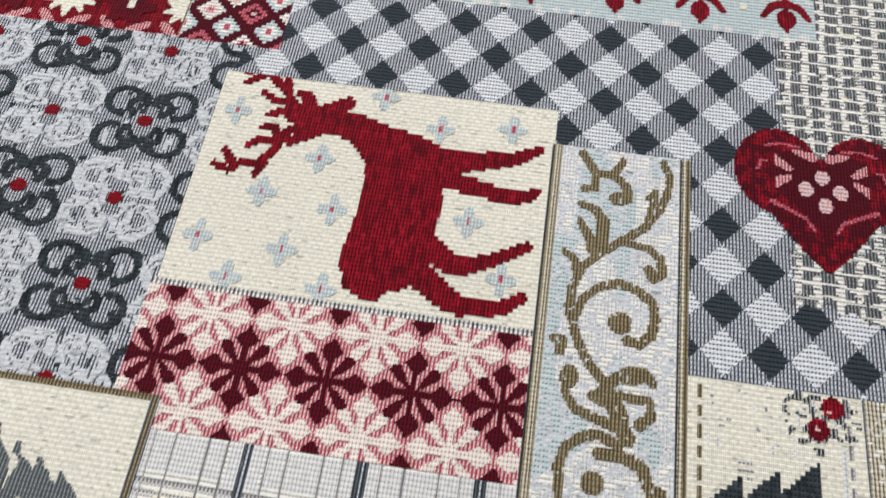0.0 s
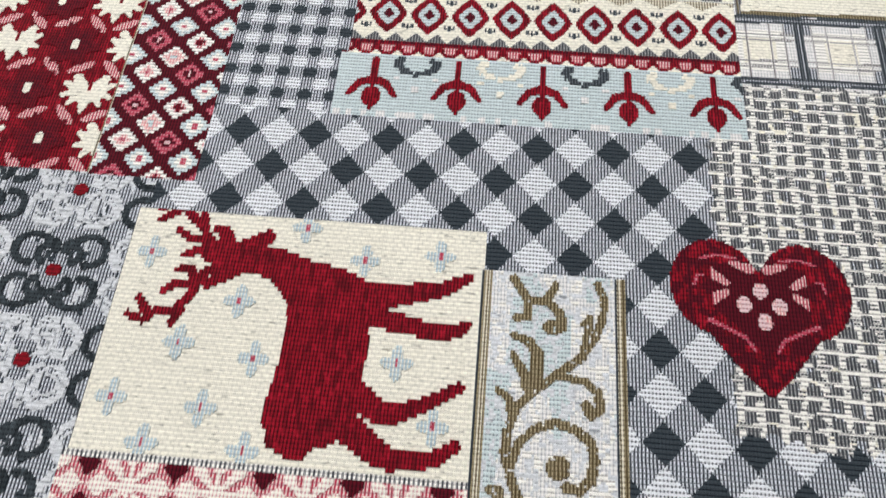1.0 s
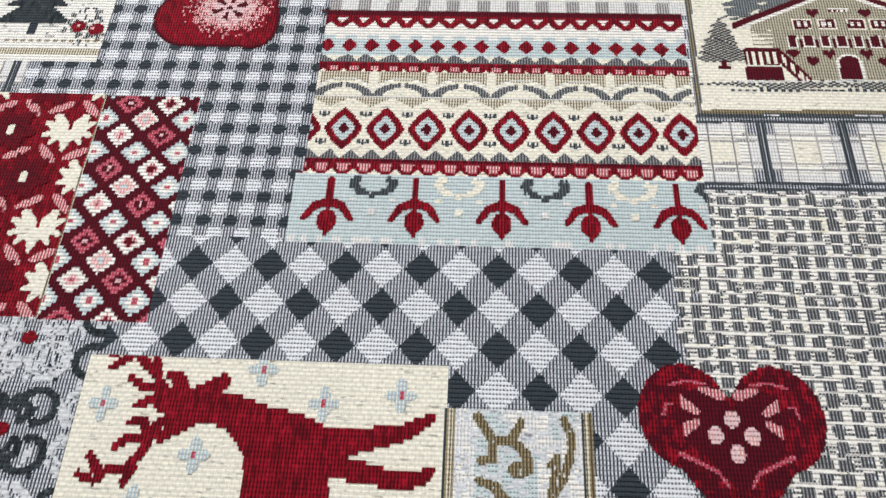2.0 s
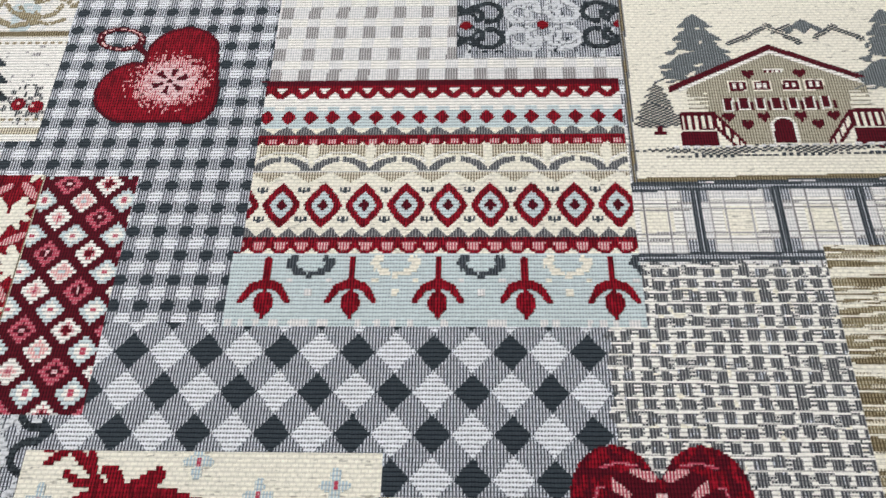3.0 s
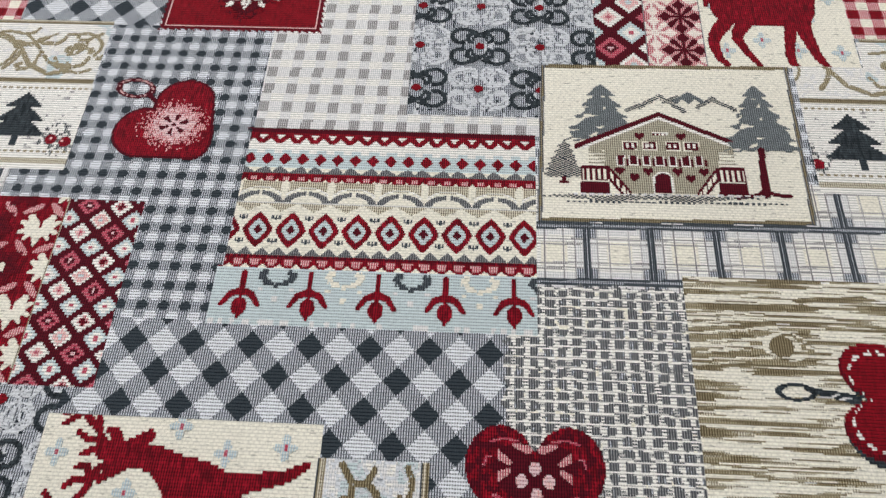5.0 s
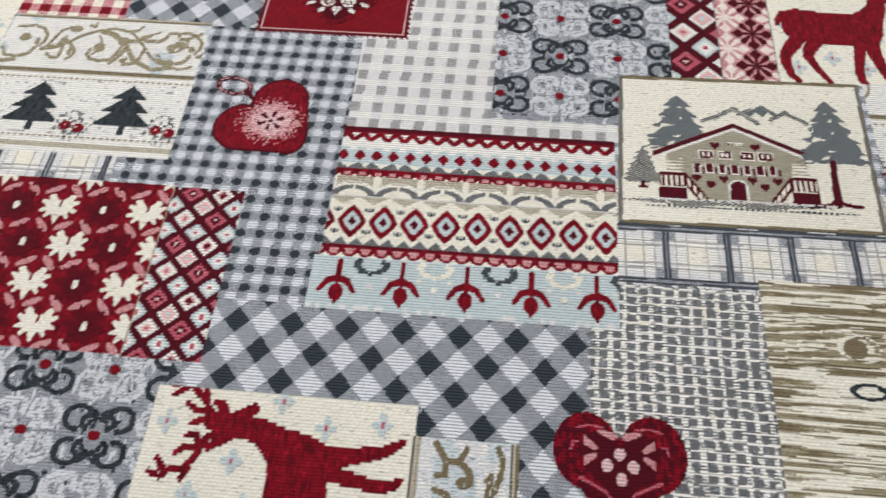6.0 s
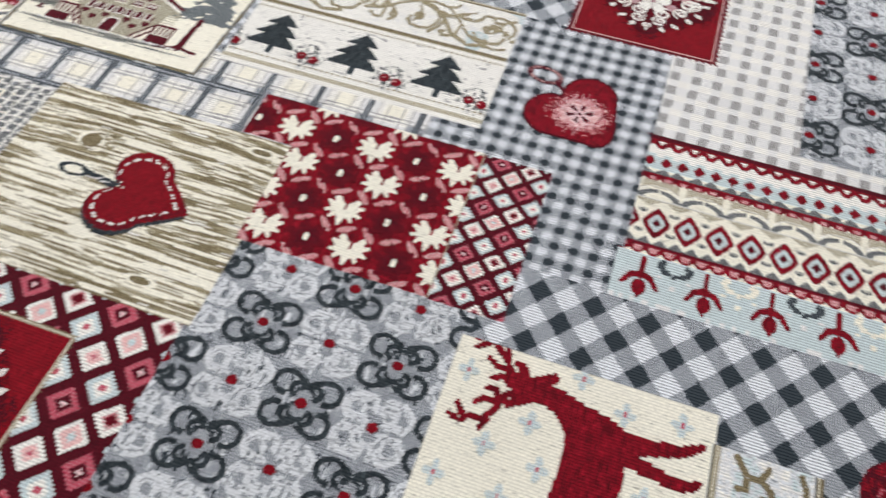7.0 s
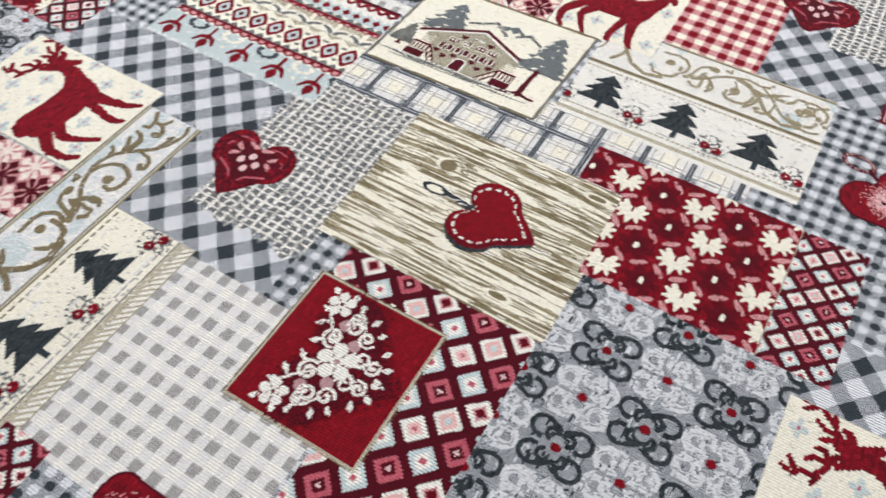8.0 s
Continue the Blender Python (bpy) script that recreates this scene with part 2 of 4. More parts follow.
def grains(x, y, lx, ly, seed):
    """Smooth random field with grains of lx by ly millimetres."""
    g = np.random.default_rng(seed).random((64, 64))
    fx, fy = (x / lx) % 64, (y / ly) % 64
    i, j = np.floor(fx).astype(int), np.floor(fy).astype(int)
    a, b = fx - i, fy - j
    a, b = a * a * (3 - 2 * a), b * b * (3 - 2 * b)
    i1, j1 = (i + 1) % 64, (j + 1) % 64
    return (g[j % 64, i % 64] * (1 - a) + g[j % 64, i1] * a) * (1 - b) + (g[j1, i % 64] * (1 - a) + g[j1, i1] * a) * b


def pick(base, *layers):
    """Yarns laid over base in turn: (mask, yarn) pairs."""
    k = np.full(layers[0][0].shape, base, np.int16)
    for mask, yarn_id in layers:
        k[mask] = yarn_id
    return k


# ---- patterns ----
def diagonal_check(ox, oy, a=22.8, b=24.5):
    def fn(x, y):
        i, j = (x - ox) / (a / 2), (y - oy) / (b / 2)
        p, q = (i + j) / 2, (i - j) / 2
        dp, dq = abs(p - np.round(p)), abs(q - np.round(q))
        near = dp + dq + abs(dp - dq)
        dark = near < 0.47
        p2, q2 = p - 0.5, q - 0.5
        dp2, dq2 = abs(p2 - np.round(p2)), abs(q2 - np.round(q2))
        light = dp2 + dq2 + abs(dp2 - dq2) < 0.52
        return pick(GREY, (light, WCHK), (dark, SLATE))
    return fn


def small_gingham(x, y):
    ax, ay = (x + 53 - 0.04 * (y - 233)) / 8.7, (y - 233) / 8.78
    dx, dy = (ax + 0.5) % 1 - 0.5, (ay + 0.5) % 1 - 0.5
    ex, ey = ax % 1 - 0.5, ay % 1 - 0.5
    dark = (abs(dx) / 0.27) ** 2 + (abs(dy) / 0.235) ** 2 < 1
    light = (abs(ex) / 0.28) ** 2.6 + (abs(ey) / 0.24) ** 2.6 < 1
    return pick(GREY, (light, WCHK), (dark, SLATE))


def square_gingham(ox, oy, px, py, both, one, none, shear=0.0, wide=0.5, tall=0.5):
    def fn(x, y):
        cx = ((x - ox - shear * (y - oy)) / px + wide / 2) % 1 < wide
        cy = ((y - oy) / py + tall / 2) % 1 < tall
        return pick(none, (cx ^ cy, one), (cx & cy, both))
    return fn


def argyle(ox, oy, a, b, shear=0.0, rim=0.355):
    """Argyle of outlined diamonds: rose ones, white ones with red or pink middles, and ice blue ones with a small cross."""
    def fn(x, y):
        y = (np.floor(y / (2 * CELL)) + 0.5) * 2 * CELL
        xs = x - ox - shear * (y - oy)
        p, q = xs / a + (y - oy) / b, xs / a - (y - oy) / b
        i, j = np.round(p).astype(int), np.round(q).astype(int)
        dp, dq = abs(p - i), abs(q - j)
        d = np.maximum(dp, dq)
        total = (i + j) % 4
        rose, odd = (i % 2 == 0) & (j % 2 == 0), (i % 2 == 1) & (j % 2 == 1)
        mixed, ice = (i % 2 == 0) & (j % 2 == 1), (i % 2 == 1) & (j % 2 == 0)
        k = np.full(x.shape, MAROON, np.int16)
        inside = d < rim
        k[inside] = WOOL
        k[inside & rose] = ROSE
        k[rose & (d < 0.19)] = MAROON
        k[rose & (d < 0.07)] = WPINK
        k[odd & (total == 2) & (d < 0.20)] = PINK
        k[odd & (total == 2) & (d < 0.14)] = DEEP
        k[odd & (total == 0) & (d < 0.19)] = PPINK
        k[odd & (total == 0) & (d < 0.07)] = ROSE
        k[mixed & (total == 1) & (d < 0.25)] = PPINK
        k[mixed & (total == 1) & (d < 0.10)] = ICE
        k[inside & (ice | (mixed & (total == 3))) & (d > 0.22)] = ICE
        cross = (ice | (mixed & (total == 3))) & (d < 0.15)
        k[cross] = WOOL
        k[cross & (dp + dq < 0.13)] = ROSE
        return k
    return fn


def plaid(ox, oy, px, py, dark_from=-1e9, dark_to=1e9, cross=GREY, slope=0.0):
    def fn(x, y):
        y = y - slope * (x - ox)
        dx, dy = (x - ox + px / 2) % px - px / 2, (y - oy + py / 2) % py - py / 2
        wide = abs(dx) < 1.45
        gap = abs(dx) < 0.4
        thin = (abs(abs(dx) - px * 0.17) < 0.3) | (abs(abs(dx) - px * 0.35) < 0.3)
        tint = (abs(dx) < 4.4) & (abs(dy) < 6.5)
        row = (abs(dy) < 1.6) & (((y < 208) & (x > dark_from) & (x < dark_to)) | ((y > 208) & (x < 236)))
        rowgap = abs(dy) < 0.5
        fine = (abs(abs(dy) - py * 0.24) < 0.35) | (abs(abs(dy) - py * 0.33) < 0.35)
        halo = (abs(dx) < 4.5) ^ (abs(dy) < 4.5)
        return pick(WOOL, ((abs(dx) > px * 0.3) & (abs(dy) > py * 0.3), CREAM), (halo, PALE), (tint, cross), (thin, WARM), (fine, WARM),
                    (wide, NAVY), (gap & wide, GREY), (row, NAVY), (row & rowgap, GREY))
    return fn


def wood(seed):
    def fn(x, y):
        yy = y + 4.0 * grains(x, y, 45, 30, seed + 5)
        f = 0.5 * grains(x, yy, 28, 1.0, seed) + 0.5 * grains(x, yy, 13, 0.7, seed + 1)
        g = grains(x, yy, 34, 6.0, seed + 2) - 0.5
        h, d = grains(x, yy, 22, 0.9, seed + 3), grains(x, yy, 9, 1.6, seed + 4)
        rib = (np.floor((y - Y0) / CELL) % 2 == 0) & (grains(x, y, 7, 1.2, seed + 6) > 0.45)
        f = f + np.where(rib, 0.05, -0.03)
        return pick(CREAM, (f + 0.3 * g > 0.42, TAN), (f + 0.3 * g > 0.49, WOODY), ((f + 0.45 * g > 0.575) & (d > 0.3), OLIVE), (h > 0.72, CREAM), (h < 0.08, WOOL))
    return fn


def burlap(x, y):
    jx, jy = 0.8 * (grains(x, y, 6, 9, 31) - 0.5), 0.9 * (grains(x, y, 9, 5, 32) - 0.5)
    ax = (x + jx + 0.5 * np.sin(y / 11)) / 5.35
    lift = np.random.default_rng(29).random(512)[np.floor(ax).astype(int) % 512]
    a, b = ax % 1, (y + jy + 0.5 * lift) / 4.15 % 1
    block = (a < 0.64 + 0.24 * (grains(x, y, 3, 2, 30) - 0.5)) & (b < 0.72)
    pick_row = np.floor((y - Y0) / CELL) % 2 == 0
    thread = ~block & (grains(x, y, 2.6, 0.7, 33) > np.where(pick_row, 0.08, 0.42))
    return pick(CHAR, (~block, BLACKW), (thread, WOOL), (block & (grains(x, y, 0.8, 2.0, 35) > 0.82), GREY), (thread & (grains(x, y, 3, 3, 36) > 0.86), CREAM))


def grey_ground(x, y):
    return pick(GREY, (grains(x, y, 1.3, 4.0, 41) > 0.82, LACE), (grains(x, y, 1.2, 3.0, 42) > 0.87, SLATE))


def curl_flower(tone, loose):
    def fn(u, v):
        a, b = abs(u), abs(v)
        m = arc(a, b, 8.2, 6.4, 5.2, 1.05, -100, 165, 4.6) | disc(a, b, 8.4, 2.2, 1.5, 1.1)
        m |= line(a, b, [(0.6, 6.6), (3.4, 7.9), (5.9, 6.4), (6.0, 3.6), (4.2, 2.4)], 1.05, 1.0) | line(a, b, [(0, 7.0), (2.4, 9.0), (4.0, 9.8)], 1.2, 0.9)
        m |= line(a, b, [(1.6, 6.0), (3.2, 5.2), (3.4, 3.8)], 0.7, 0.6)
        if loose:
            m |= arc(a, b, 8.4, 6.2, 3.2, 0.55, -120, 150, 2.7) | arc(a, b, 4.0, 9.6, 2.8, 0.5, -20, 200)
            m |= line(a, b, [(2, 11.4), (6, 12.2), (10, 11.8)], 0.6) | bar(a, b, 3, 2.0, 6, 1.0, 0.8, 0.6) | line(a, b, [(11, 1.0), (12.6, 3), (13.4, 6)], 0.6)
            m &= grains(u + 60, v + 60, 1.2, 1.6, 51) > 0.26
        else:
            m &= grains(u + 60, v + 60, 1.0, 1.4, 52) > 0.07
        return pick(-1, (m, tone), (disc(u, v, 0, 0, 2.2, 2.0), BRED))
    return fn


def flower_ground(own, xs, ys, ox, oy):
    for i in xs:
        for j in ys:
            dark = (i + j) % 2 == 0
            motif("curled_flower", "dark grey curled flower with red centre" if dark else "white lacy curled flower with red centre", own,
                  ox + 28.65 * i, oy + 26.3 * j, 14.5, 13.2, curl_flower(FIRD if dark else LACE, not dark), stitch=1)


def star_flake(tone):
    def fn(u, v):
        a, b = abs(u), abs(v)
        m = disc(u, v, 0, 0, 1.3) | diamond(a, b, 7.2, 0, 3.6, 3.0) | diamond(a, b, 0, 7.7, 3.0, 3.6)
        m |= bar(a, b, 0, 0, 5, 0, 0.65) | bar(a, b, 0, 0, 0, 5.5, 0.65) | bar(a, b, 1.4, 1.4, 4.9, 5.4, 0.5, 1.5)
        if tone == FROST:
            m |= disc(a, b, 7.4, 0, 2.2) | disc(a, b, 0, 7.8, 2.2) | disc(a, b, 4.6, 5.0, 1.5) | disc(u, v, 0, 0, 2.0)
        return pick(-1, (m, tone))
    return fn


def snow_star(u, v):
    a, b = abs(u), abs(v)
    return pick(-1, (disc(u, v, 0, 0, 1.7) | disc(a, b, 2.3, 0, 2.0, 1.5) | disc(a, b, 0, 2.6, 1.4, 2.4), STAR), ((a < 0.5) & (b < 1.1), ROSE))


def poinsettia(u, v):
    r, th = np.hypot(u, v), np.arctan2(v, u)
    edge = 8.0 + 1.5 * np.cos(6 * th + 0.6)
    return pick(-1, (r < edge + 3.0 * (grains(u + 30, v + 30, 0.9, 0.9, 46) - 0.6), DEEP), ((r < edge * 0.62) & (grains(u + 30, v + 30, 0.9, 0.9, 47) > 0.45), MAROON), (disc(u, v, 0, 0, 1.4, 2.2), CREAM))


def white_leaf(u, v):
    """Lobed leaf with its tip down and a notch at the stalk."""
    u, v = u * 1.1, v * 1.1
    a = abs(u)
    m = disc(a, v, 2.6, 0.6, 4.2, 4.4) | bar(u, v, 0, 0, 0, -8.6, 3.6, 0.5)
    for x1, y1, r0, r1 in ((5.0, 6.4, 2.8, 1.6), (8.4, 3.6, 2.6, 1.0), (8.6, -1.6, 2.4, 0.8), (5.4, -5.2, 2.4, 0.8)):
        m |= bar(a, v, 2.2, 0.4, x1, y1, r0, r1)
    m &= ~bar(u, v, 0.2, 1.2, 0.5, 9, 0.75, 1.2)
    return pick(-1, (m, CREAM))


def pink_leaf(u, v):
    return pick(-1, (disc(u, v, 0, 0, 4.5, 1.5), PINK))


def hoofed_shape(u, v):
    """Plain one-colour silhouette with four legs and branched top."""
    m = line(u, v, [(28, 57), (37, 56.6), (45, 55.2)], 3.4, 4.8) | line(u, v, [(45, 55.2), (54, 49.6), (60, 43)], 4.8, 10.0)
    m |= line(u, v, [(61, 44), (61.5, 32), (61, 20)], 11.5, 11.2)
    m |= disc(u, v, 60, 15.4, 11.6, 10.2) | bar(u, v, 56, 14, 60, 26, 8.0, 10.5)
    m |= line(u, v, [(58, 51), (66, 48.6), (74, 48.0), (83, 49.6), (92, 51.7), (98.4, 55.6)], 5.4, 1.4)
    m |= line(u, v, [(68, 43), (75, 41.8), (83, 40.2), (91, 38.8), (96.5, 39.4), (98.6, 41.6)], 3.4, 1.4)
    m |= line(u, v, [(66, 24), (72.5, 19.6), (77, 16.6), (81.5, 15.7), (89, 18.8), (98, 24.2)], 4.2, 1.4)
    m |= line(u, v, [(66, 14), (73, 9.8), (78, 6.2), (82, 4.6), (88, 4.4), (94, 6.0), (98.0, 9.0)], 4.2, 1.5)
    m |= line(u, v, [(52, 7), (57, 4), (61, 3.4)], 2.2, 0.8)
    m &= ~disc(u, v, 64.5, 2.6, 4.0, 2.6)
    m |= line(u, v, [(26, 58), (31, 58), (35, 59.5), (38.5, 62.5)], 4.0, 2.6) | disc(u, v, 40.2, 63.6, 2.2) | line(u, v, [(29, 60), (28, 64), (25, 65)], 2.6, 1.2)
    m |= line(u, v, [(33, 54), (30, 51), (26, 48)], 3.0, 1.5)
    strokes = [[(26, 59.5), (22, 63.5), (20, 71)], [(21, 65.5), (15, 70.5), (12, 72.5), (7, 70.8)], [(13, 71), (8, 66.8)], [(22, 61.5), (18, 61.5), (14, 64)],
               [(25, 59.5), (20, 57.5), (17.5, 56)], [(29, 55), (24, 50.5), (22, 44.5), (19, 39.8), (13, 38.5), (10.5, 36), (6, 37.5)], [(12, 37.5), (8, 42.5)],
               [(21, 47.5), (17, 47.5), (14, 44.8)], [(22, 49.5), (20, 52.5), (17, 51.5)], [(20, 40), (18.6, 35.5)]]
    for s in strokes:
        m |= line(u, v, s, 1.55, 1.0)
    return m


def fir(h, w, tone, snow=False, skew=0.0, tiers=3):
    """Fir tree figure: tip at (0, h), foot of the crown at 0."""
    def fn(u, v):
        t = np.clip((h - v) / h, 0, 0.999)
        tier, saw = np.floor(t * tiers), (t * tiers) % 1
        half = w * (tier / tiers * (1 - 1.3 / tiers) + saw * (1.75 / tiers) + 0.03)
        if snow:
            half = half * 0.93 + 4.4 * t * (grains(40 + 25 * np.sign(u), v + 90, 1.0, 1.3, 62) - 0.5)
        m = (v >= -0.2 + (1.5 * grains(u + 60, 0 * v, 2.0, 1.0, 63) if snow else 0)) & (v <= h) & (abs(u - skew * t) < half)
        if snow:
            m &= ~((grains(u * 0.8 + 90 - 0.6 * v, v + 90, 4.5, 1.6, 61) > 0.78) & (t > 0.2) & (u < 2) & (abs(u) < half - 1.5))
        return pick(-1, (m, tone))
    return fn


def scroll(x, y, s=1.0):
    """Leafy scroll for a band 35 wide: u across, v along; s thins the strokes."""
    def ln(p, r0, r1):
        return line(x, y, p, r0 * s + 0.25, r1 * s + 0.25)

    m = ln([(28, 122), (30, 117), (29, 111), (27, 106), (23, 100), (18, 96), (12, 91), (7, 86), (5, 80), (4.5, 74), (6, 69), (8, 64), (11, 59), (16, 54)], 0.8, 1.0)
    m |= ln([(24, 110), (26, 112), (25, 106), (24, 101)], 0.6, 0.9) | ln([(18, 95), (25, 94), (28, 91), (28.5, 87), (26, 85.5), (25, 87.5)], 0.7, 1.3)
    m |= ln([(6, 71), (8, 77), (12, 81), (17, 82.6), (22, 81.5), (26, 78.5), (27, 74), (26, 69), (23, 66.5), (20, 67)], 0.9, 1.1) | disc(x, y, 18, 71.5, 3.2, 3.0)
    m |= ln([(5, 122), (9, 116), (14, 116), (16.5, 121)], 1.0, 0.8) | ln([(9, 116), (9, 111), (6, 110.5)], 1.1, 0.8) | ln([(14, 116), (17.5, 113), (18.5, 109)], 0.9, 1.3) | disc(x, y, 16, 108.5, 2.8, 2.2)
    m |= ln([(5.5, 105.5), (9.5, 104), (12, 101), (12, 95.5), (10, 92)], 0.8, 1.9) | ln([(5.5, 100), (8, 96), (10, 93)], 0.6, 1.6) | ln([(2, 90), (5, 88), (6, 84)], 0.6, 1.1)
    m |= ln([(1, 65), (4, 65), (3, 62)], 0.7, 1.1) | disc(x, y, 6, 55.5, 2.3, 3.2) | ln([(5, 52), (8, 47.5), (13, 46), (19, 44)], 0.8, 1.1)
    m |= ln([(14, 52), (17, 56), (21, 59), (25, 59), (27, 56.5)], 1.3, 0.8) | ln([(18, 57), (22, 56.5), (24, 57.5)], 1.2, 0.8) | ln([(12, 51.5), (17, 49.5), (19, 46), (21, 42)], 0.9, 1.8)
    m |= ln([(19, 52.5), (22, 52), (26, 52), (26.5, 48), (24, 45.5)], 0.8, 1.2) | ln([(15, 54.5), (18, 51), (20, 46)], 1.2, 1.4)
    m |= ln([(6, 24), (5, 33), (6.5, 38), (11, 41.5), (15, 41.8), (19, 40)], 0.9, 1.0) | ln([(15, 37.5), (21, 37.5), (25, 35.5), (27, 30), (26, 24), (21, 21)], 1.5, 0.9) | disc(x, y, 13.5, 30.5, 2.8)
    m |= ln([(29, 30), (31, 20), (26, 10), (16, 3), (9, -6), (6, -16), (9, -28), (18, -36)], 1.6, 1.2)
    m |= spiral(x, y, 17.5, -19, 10.5, 3.0, 190, -1.25, 0.9 * s, 1.2 * s) | disc(x, y, 18.5, -20, 2.9) | ln([(12, 0), (13, 7), (8, 12)], 2.6, 0.6) | ln([(14, 4), (22, 2), (28, -2)], 1.4, 1.4)
    return m


def hatch(u, v):
    return (np.floor(u / 1.2) + np.floor(v / 0.62)) % 2 == 0


def berries(u, v):
    r = np.hypot(u, v - 1.0)
    twig = (grains(u + 40, v + 40, 1.0, 1.6, 71) > 0.48 + 0.022 * r) & (r < 9.5)
    m1, m2 = disc(u, v, -3.3, 0.6, 2.7), disc(u, v, 3.5, -0.8, 2.7)
    return pick(-1, (twig, BLACKW), (m1 | m2, RED), (disc(u, v, -3.4, 0.9, 0.6) | disc(u, v, 2.1, -0.4, 0.6), PPINK))


# ---- the patchwork design ----
patch("gingham_patch", "small grey and white gingham ground", X0, X0 + REPEAT, Y0, Y0 + NR * CELL, small_gingham)
light = square_gingham(-19.6, 271.0, 10.7, 10.4, WARM, PALE, WOOL, 0.04, 0.44, 0.56)
patch("light_gingham_patch", "pale cream and grey gingham patch", -101, 112, 268, 462, light)
patch("light_gingham_patch", "pale cream and grey gingham patch", 97, 205, -50, 57, square_gingham(110.4, 43.4, 10.47, 11.0, WARM, PALE, WOOL, 0.032))
check = patch("diagonal_check_patch", "slate, white and grey diagonal check patch", -97, 142, 57, 176, diagonal_check(19.2, 165.6))
check2 = patch("diagonal_check_patch", "slate, white and grey diagonal check patch", -173, -99, 330, 420, diagonal_check(-155.2, 353.2))
patch("small_gingham_patch", "small grey and white gingham patch", -147, -43, 228, 330, small_gingham)
patch("small_gingham_patch", "small grey and white gingham patch", -85, -45, 175, 229, small_gingham)


def rough_burlap(x, y):
    k = burlap(x, y)
    lower, upper = 78 + 9 * grains(x, y, 3, 40, 37), 193 + 4 * grains(x, y, 2, 30, 38)
    left = 69 + 4.5 * grains(x, y, 30, 3, 39)
    k[(y < lower) | (y > upper) | (x < left)] = -1
    return k


patch("plaid_patch", "white and grey tartan plaid patch with dark lines", 83, 318, 186, 247, plaid(103.2, 197.3, 26.3, 25.8, 82, 141, GREY, 0.018))
patch("burlap_patch", "grey and white coarse burlap weave patch", 69, 143, 76, 200, rough_burlap)
patch("burlap_patch", "grey and white coarse burlap weave patch", -141, -99, 378, 462, burlap)

# striped border block
def striped(x, y):
    y = y - 0.9 * np.clip((y - 230) / 30, 0, 1)
    k = np.full(x.shape, CREAM, np.int16)

    def band(y0, y1):
        return (y >= y0) & (y < y1)

    def zig(period, ox=0.0):
        return abs(((x - ox) / period) % 1 - 0.5) * 2

    k[band(255, 268)] = WOOL
    k[band(259.5, 268)] = RED
    k[band(265.4, 268.5)] = MAROON
    k[band(258.0, 263.5) & (y < 258.3 + 4.2 * (1 - zig(7.75, -30)))] = WOOL
    k[band(262.0, 264.6) & (zig(7.75, -30) > 0.96 - 0.5 * (y - 262.0) / 2.6)] = WOOL
    k[band(247, 256.5)] = ICE
    k[band(254.6, 257.5) & (zig(7.75, -30) > 0.55)] = WOOL
    k[diamond((x + 34 + 3.875) % 7.75 - 3.875, y, 0, 251.6, 2.9, 3.2)] = RED
    k[band(244.4, 247.6) & (y < 244.6 + 3.4 * (1 - zig(7.75, -31) ** 2) * (0.8 + 0.3 * np.cos(x * 0.405)))] = CHAR
    k[band(241.2, 244.4)] = RED
    k[band(239.4, 241.2) & (y > 241.4 - 2.4 * (1 - zig(7.0) ** 2))] = RED
    k[band(240.9, 242.4) & (zig(7.0) < 0.42)] = PINK
    k[band(234.5, 240.2)] = TAN
    k[band(229.5, 236) & (y < 237.5 - 3 * zig(20, 6 - 10))] = CREAM
    ax = (x + 34 + 10) % 20 - 10
    k[arc(ax, y, 0, 229.4, 8.4, 1.7, 2, 178, 5.0) & (abs(ax) > 0.8)] = CHAR
    k[arc(ax, y, 0, 231.6, 9.2, 0.5, 15, 165, 5.6)] = WOOL
    k[bar((x + 24 + 10) % 20 - 10, y, 0, 236, 0, 239, 1.6)] = CREAM
    k[band(225.2, 229.8) & (y > 225.2 + 4.2 * zig(13.8, -31))] = TAN
    k[band(229.2, 229.9)] = WOOL
    dx = (x + 4.8 + 6.9) % 13.8 - 6.9
    mid = (x + 4.8) % 13.8 - 6.9
    d = (abs(dx) / 6.4) ** 1.2 + (abs(y - 216.4) / 8.6) ** 1.2
    k[d < 1.0] = RED
    k[d < 0.54] = ICE
    k[(d < 0.20) | ((abs(dx) < 0.6) & (abs(y - 216.4) < 2.1)) | ((abs(dx) < 1.8) & (abs(y - 216.4) < 0.6))] = MAROON
    for yy in (222.0, 210.8):
        k[((abs(mid) < 0.45) & (abs(y - yy) < 1.3)) | ((abs(abs(mid) - 1.5) < 0.4) & (abs(y - yy - 0.5) < 1.0)) | ((abs(mid) < 1.7) & (abs(y - yy + 0.2) < 0.32))] = NAVY
    k[band(204, 208.8) & (y < 204.6 + 3.6 * (1 - zig(6.9, 2.0)))] = CHAR
    k[band(200.4, 204.2)] = RED
    k[band(198.2, 200.6) & (y > 200.6 - 2.2 * (1 - zig(6.9) ** 2))] = RED
    k[band(199.8, 202.4) & (zig(6.9) < 0.62 - 0.22 * (202.4 - y) / 2.6)] = PINK
    k[band(203.4, 204.4) & (x % 2.4 < 1.6)] = MAROON
    k[band(174, 198.4) & (k == CREAM)] = ICE
    k[band(174, 199) & (k == WOOL)] = ICE
    k[band(174, 176) & (grains(x, y, 2, 5, 82) > 0.6)] = PALE
    return k


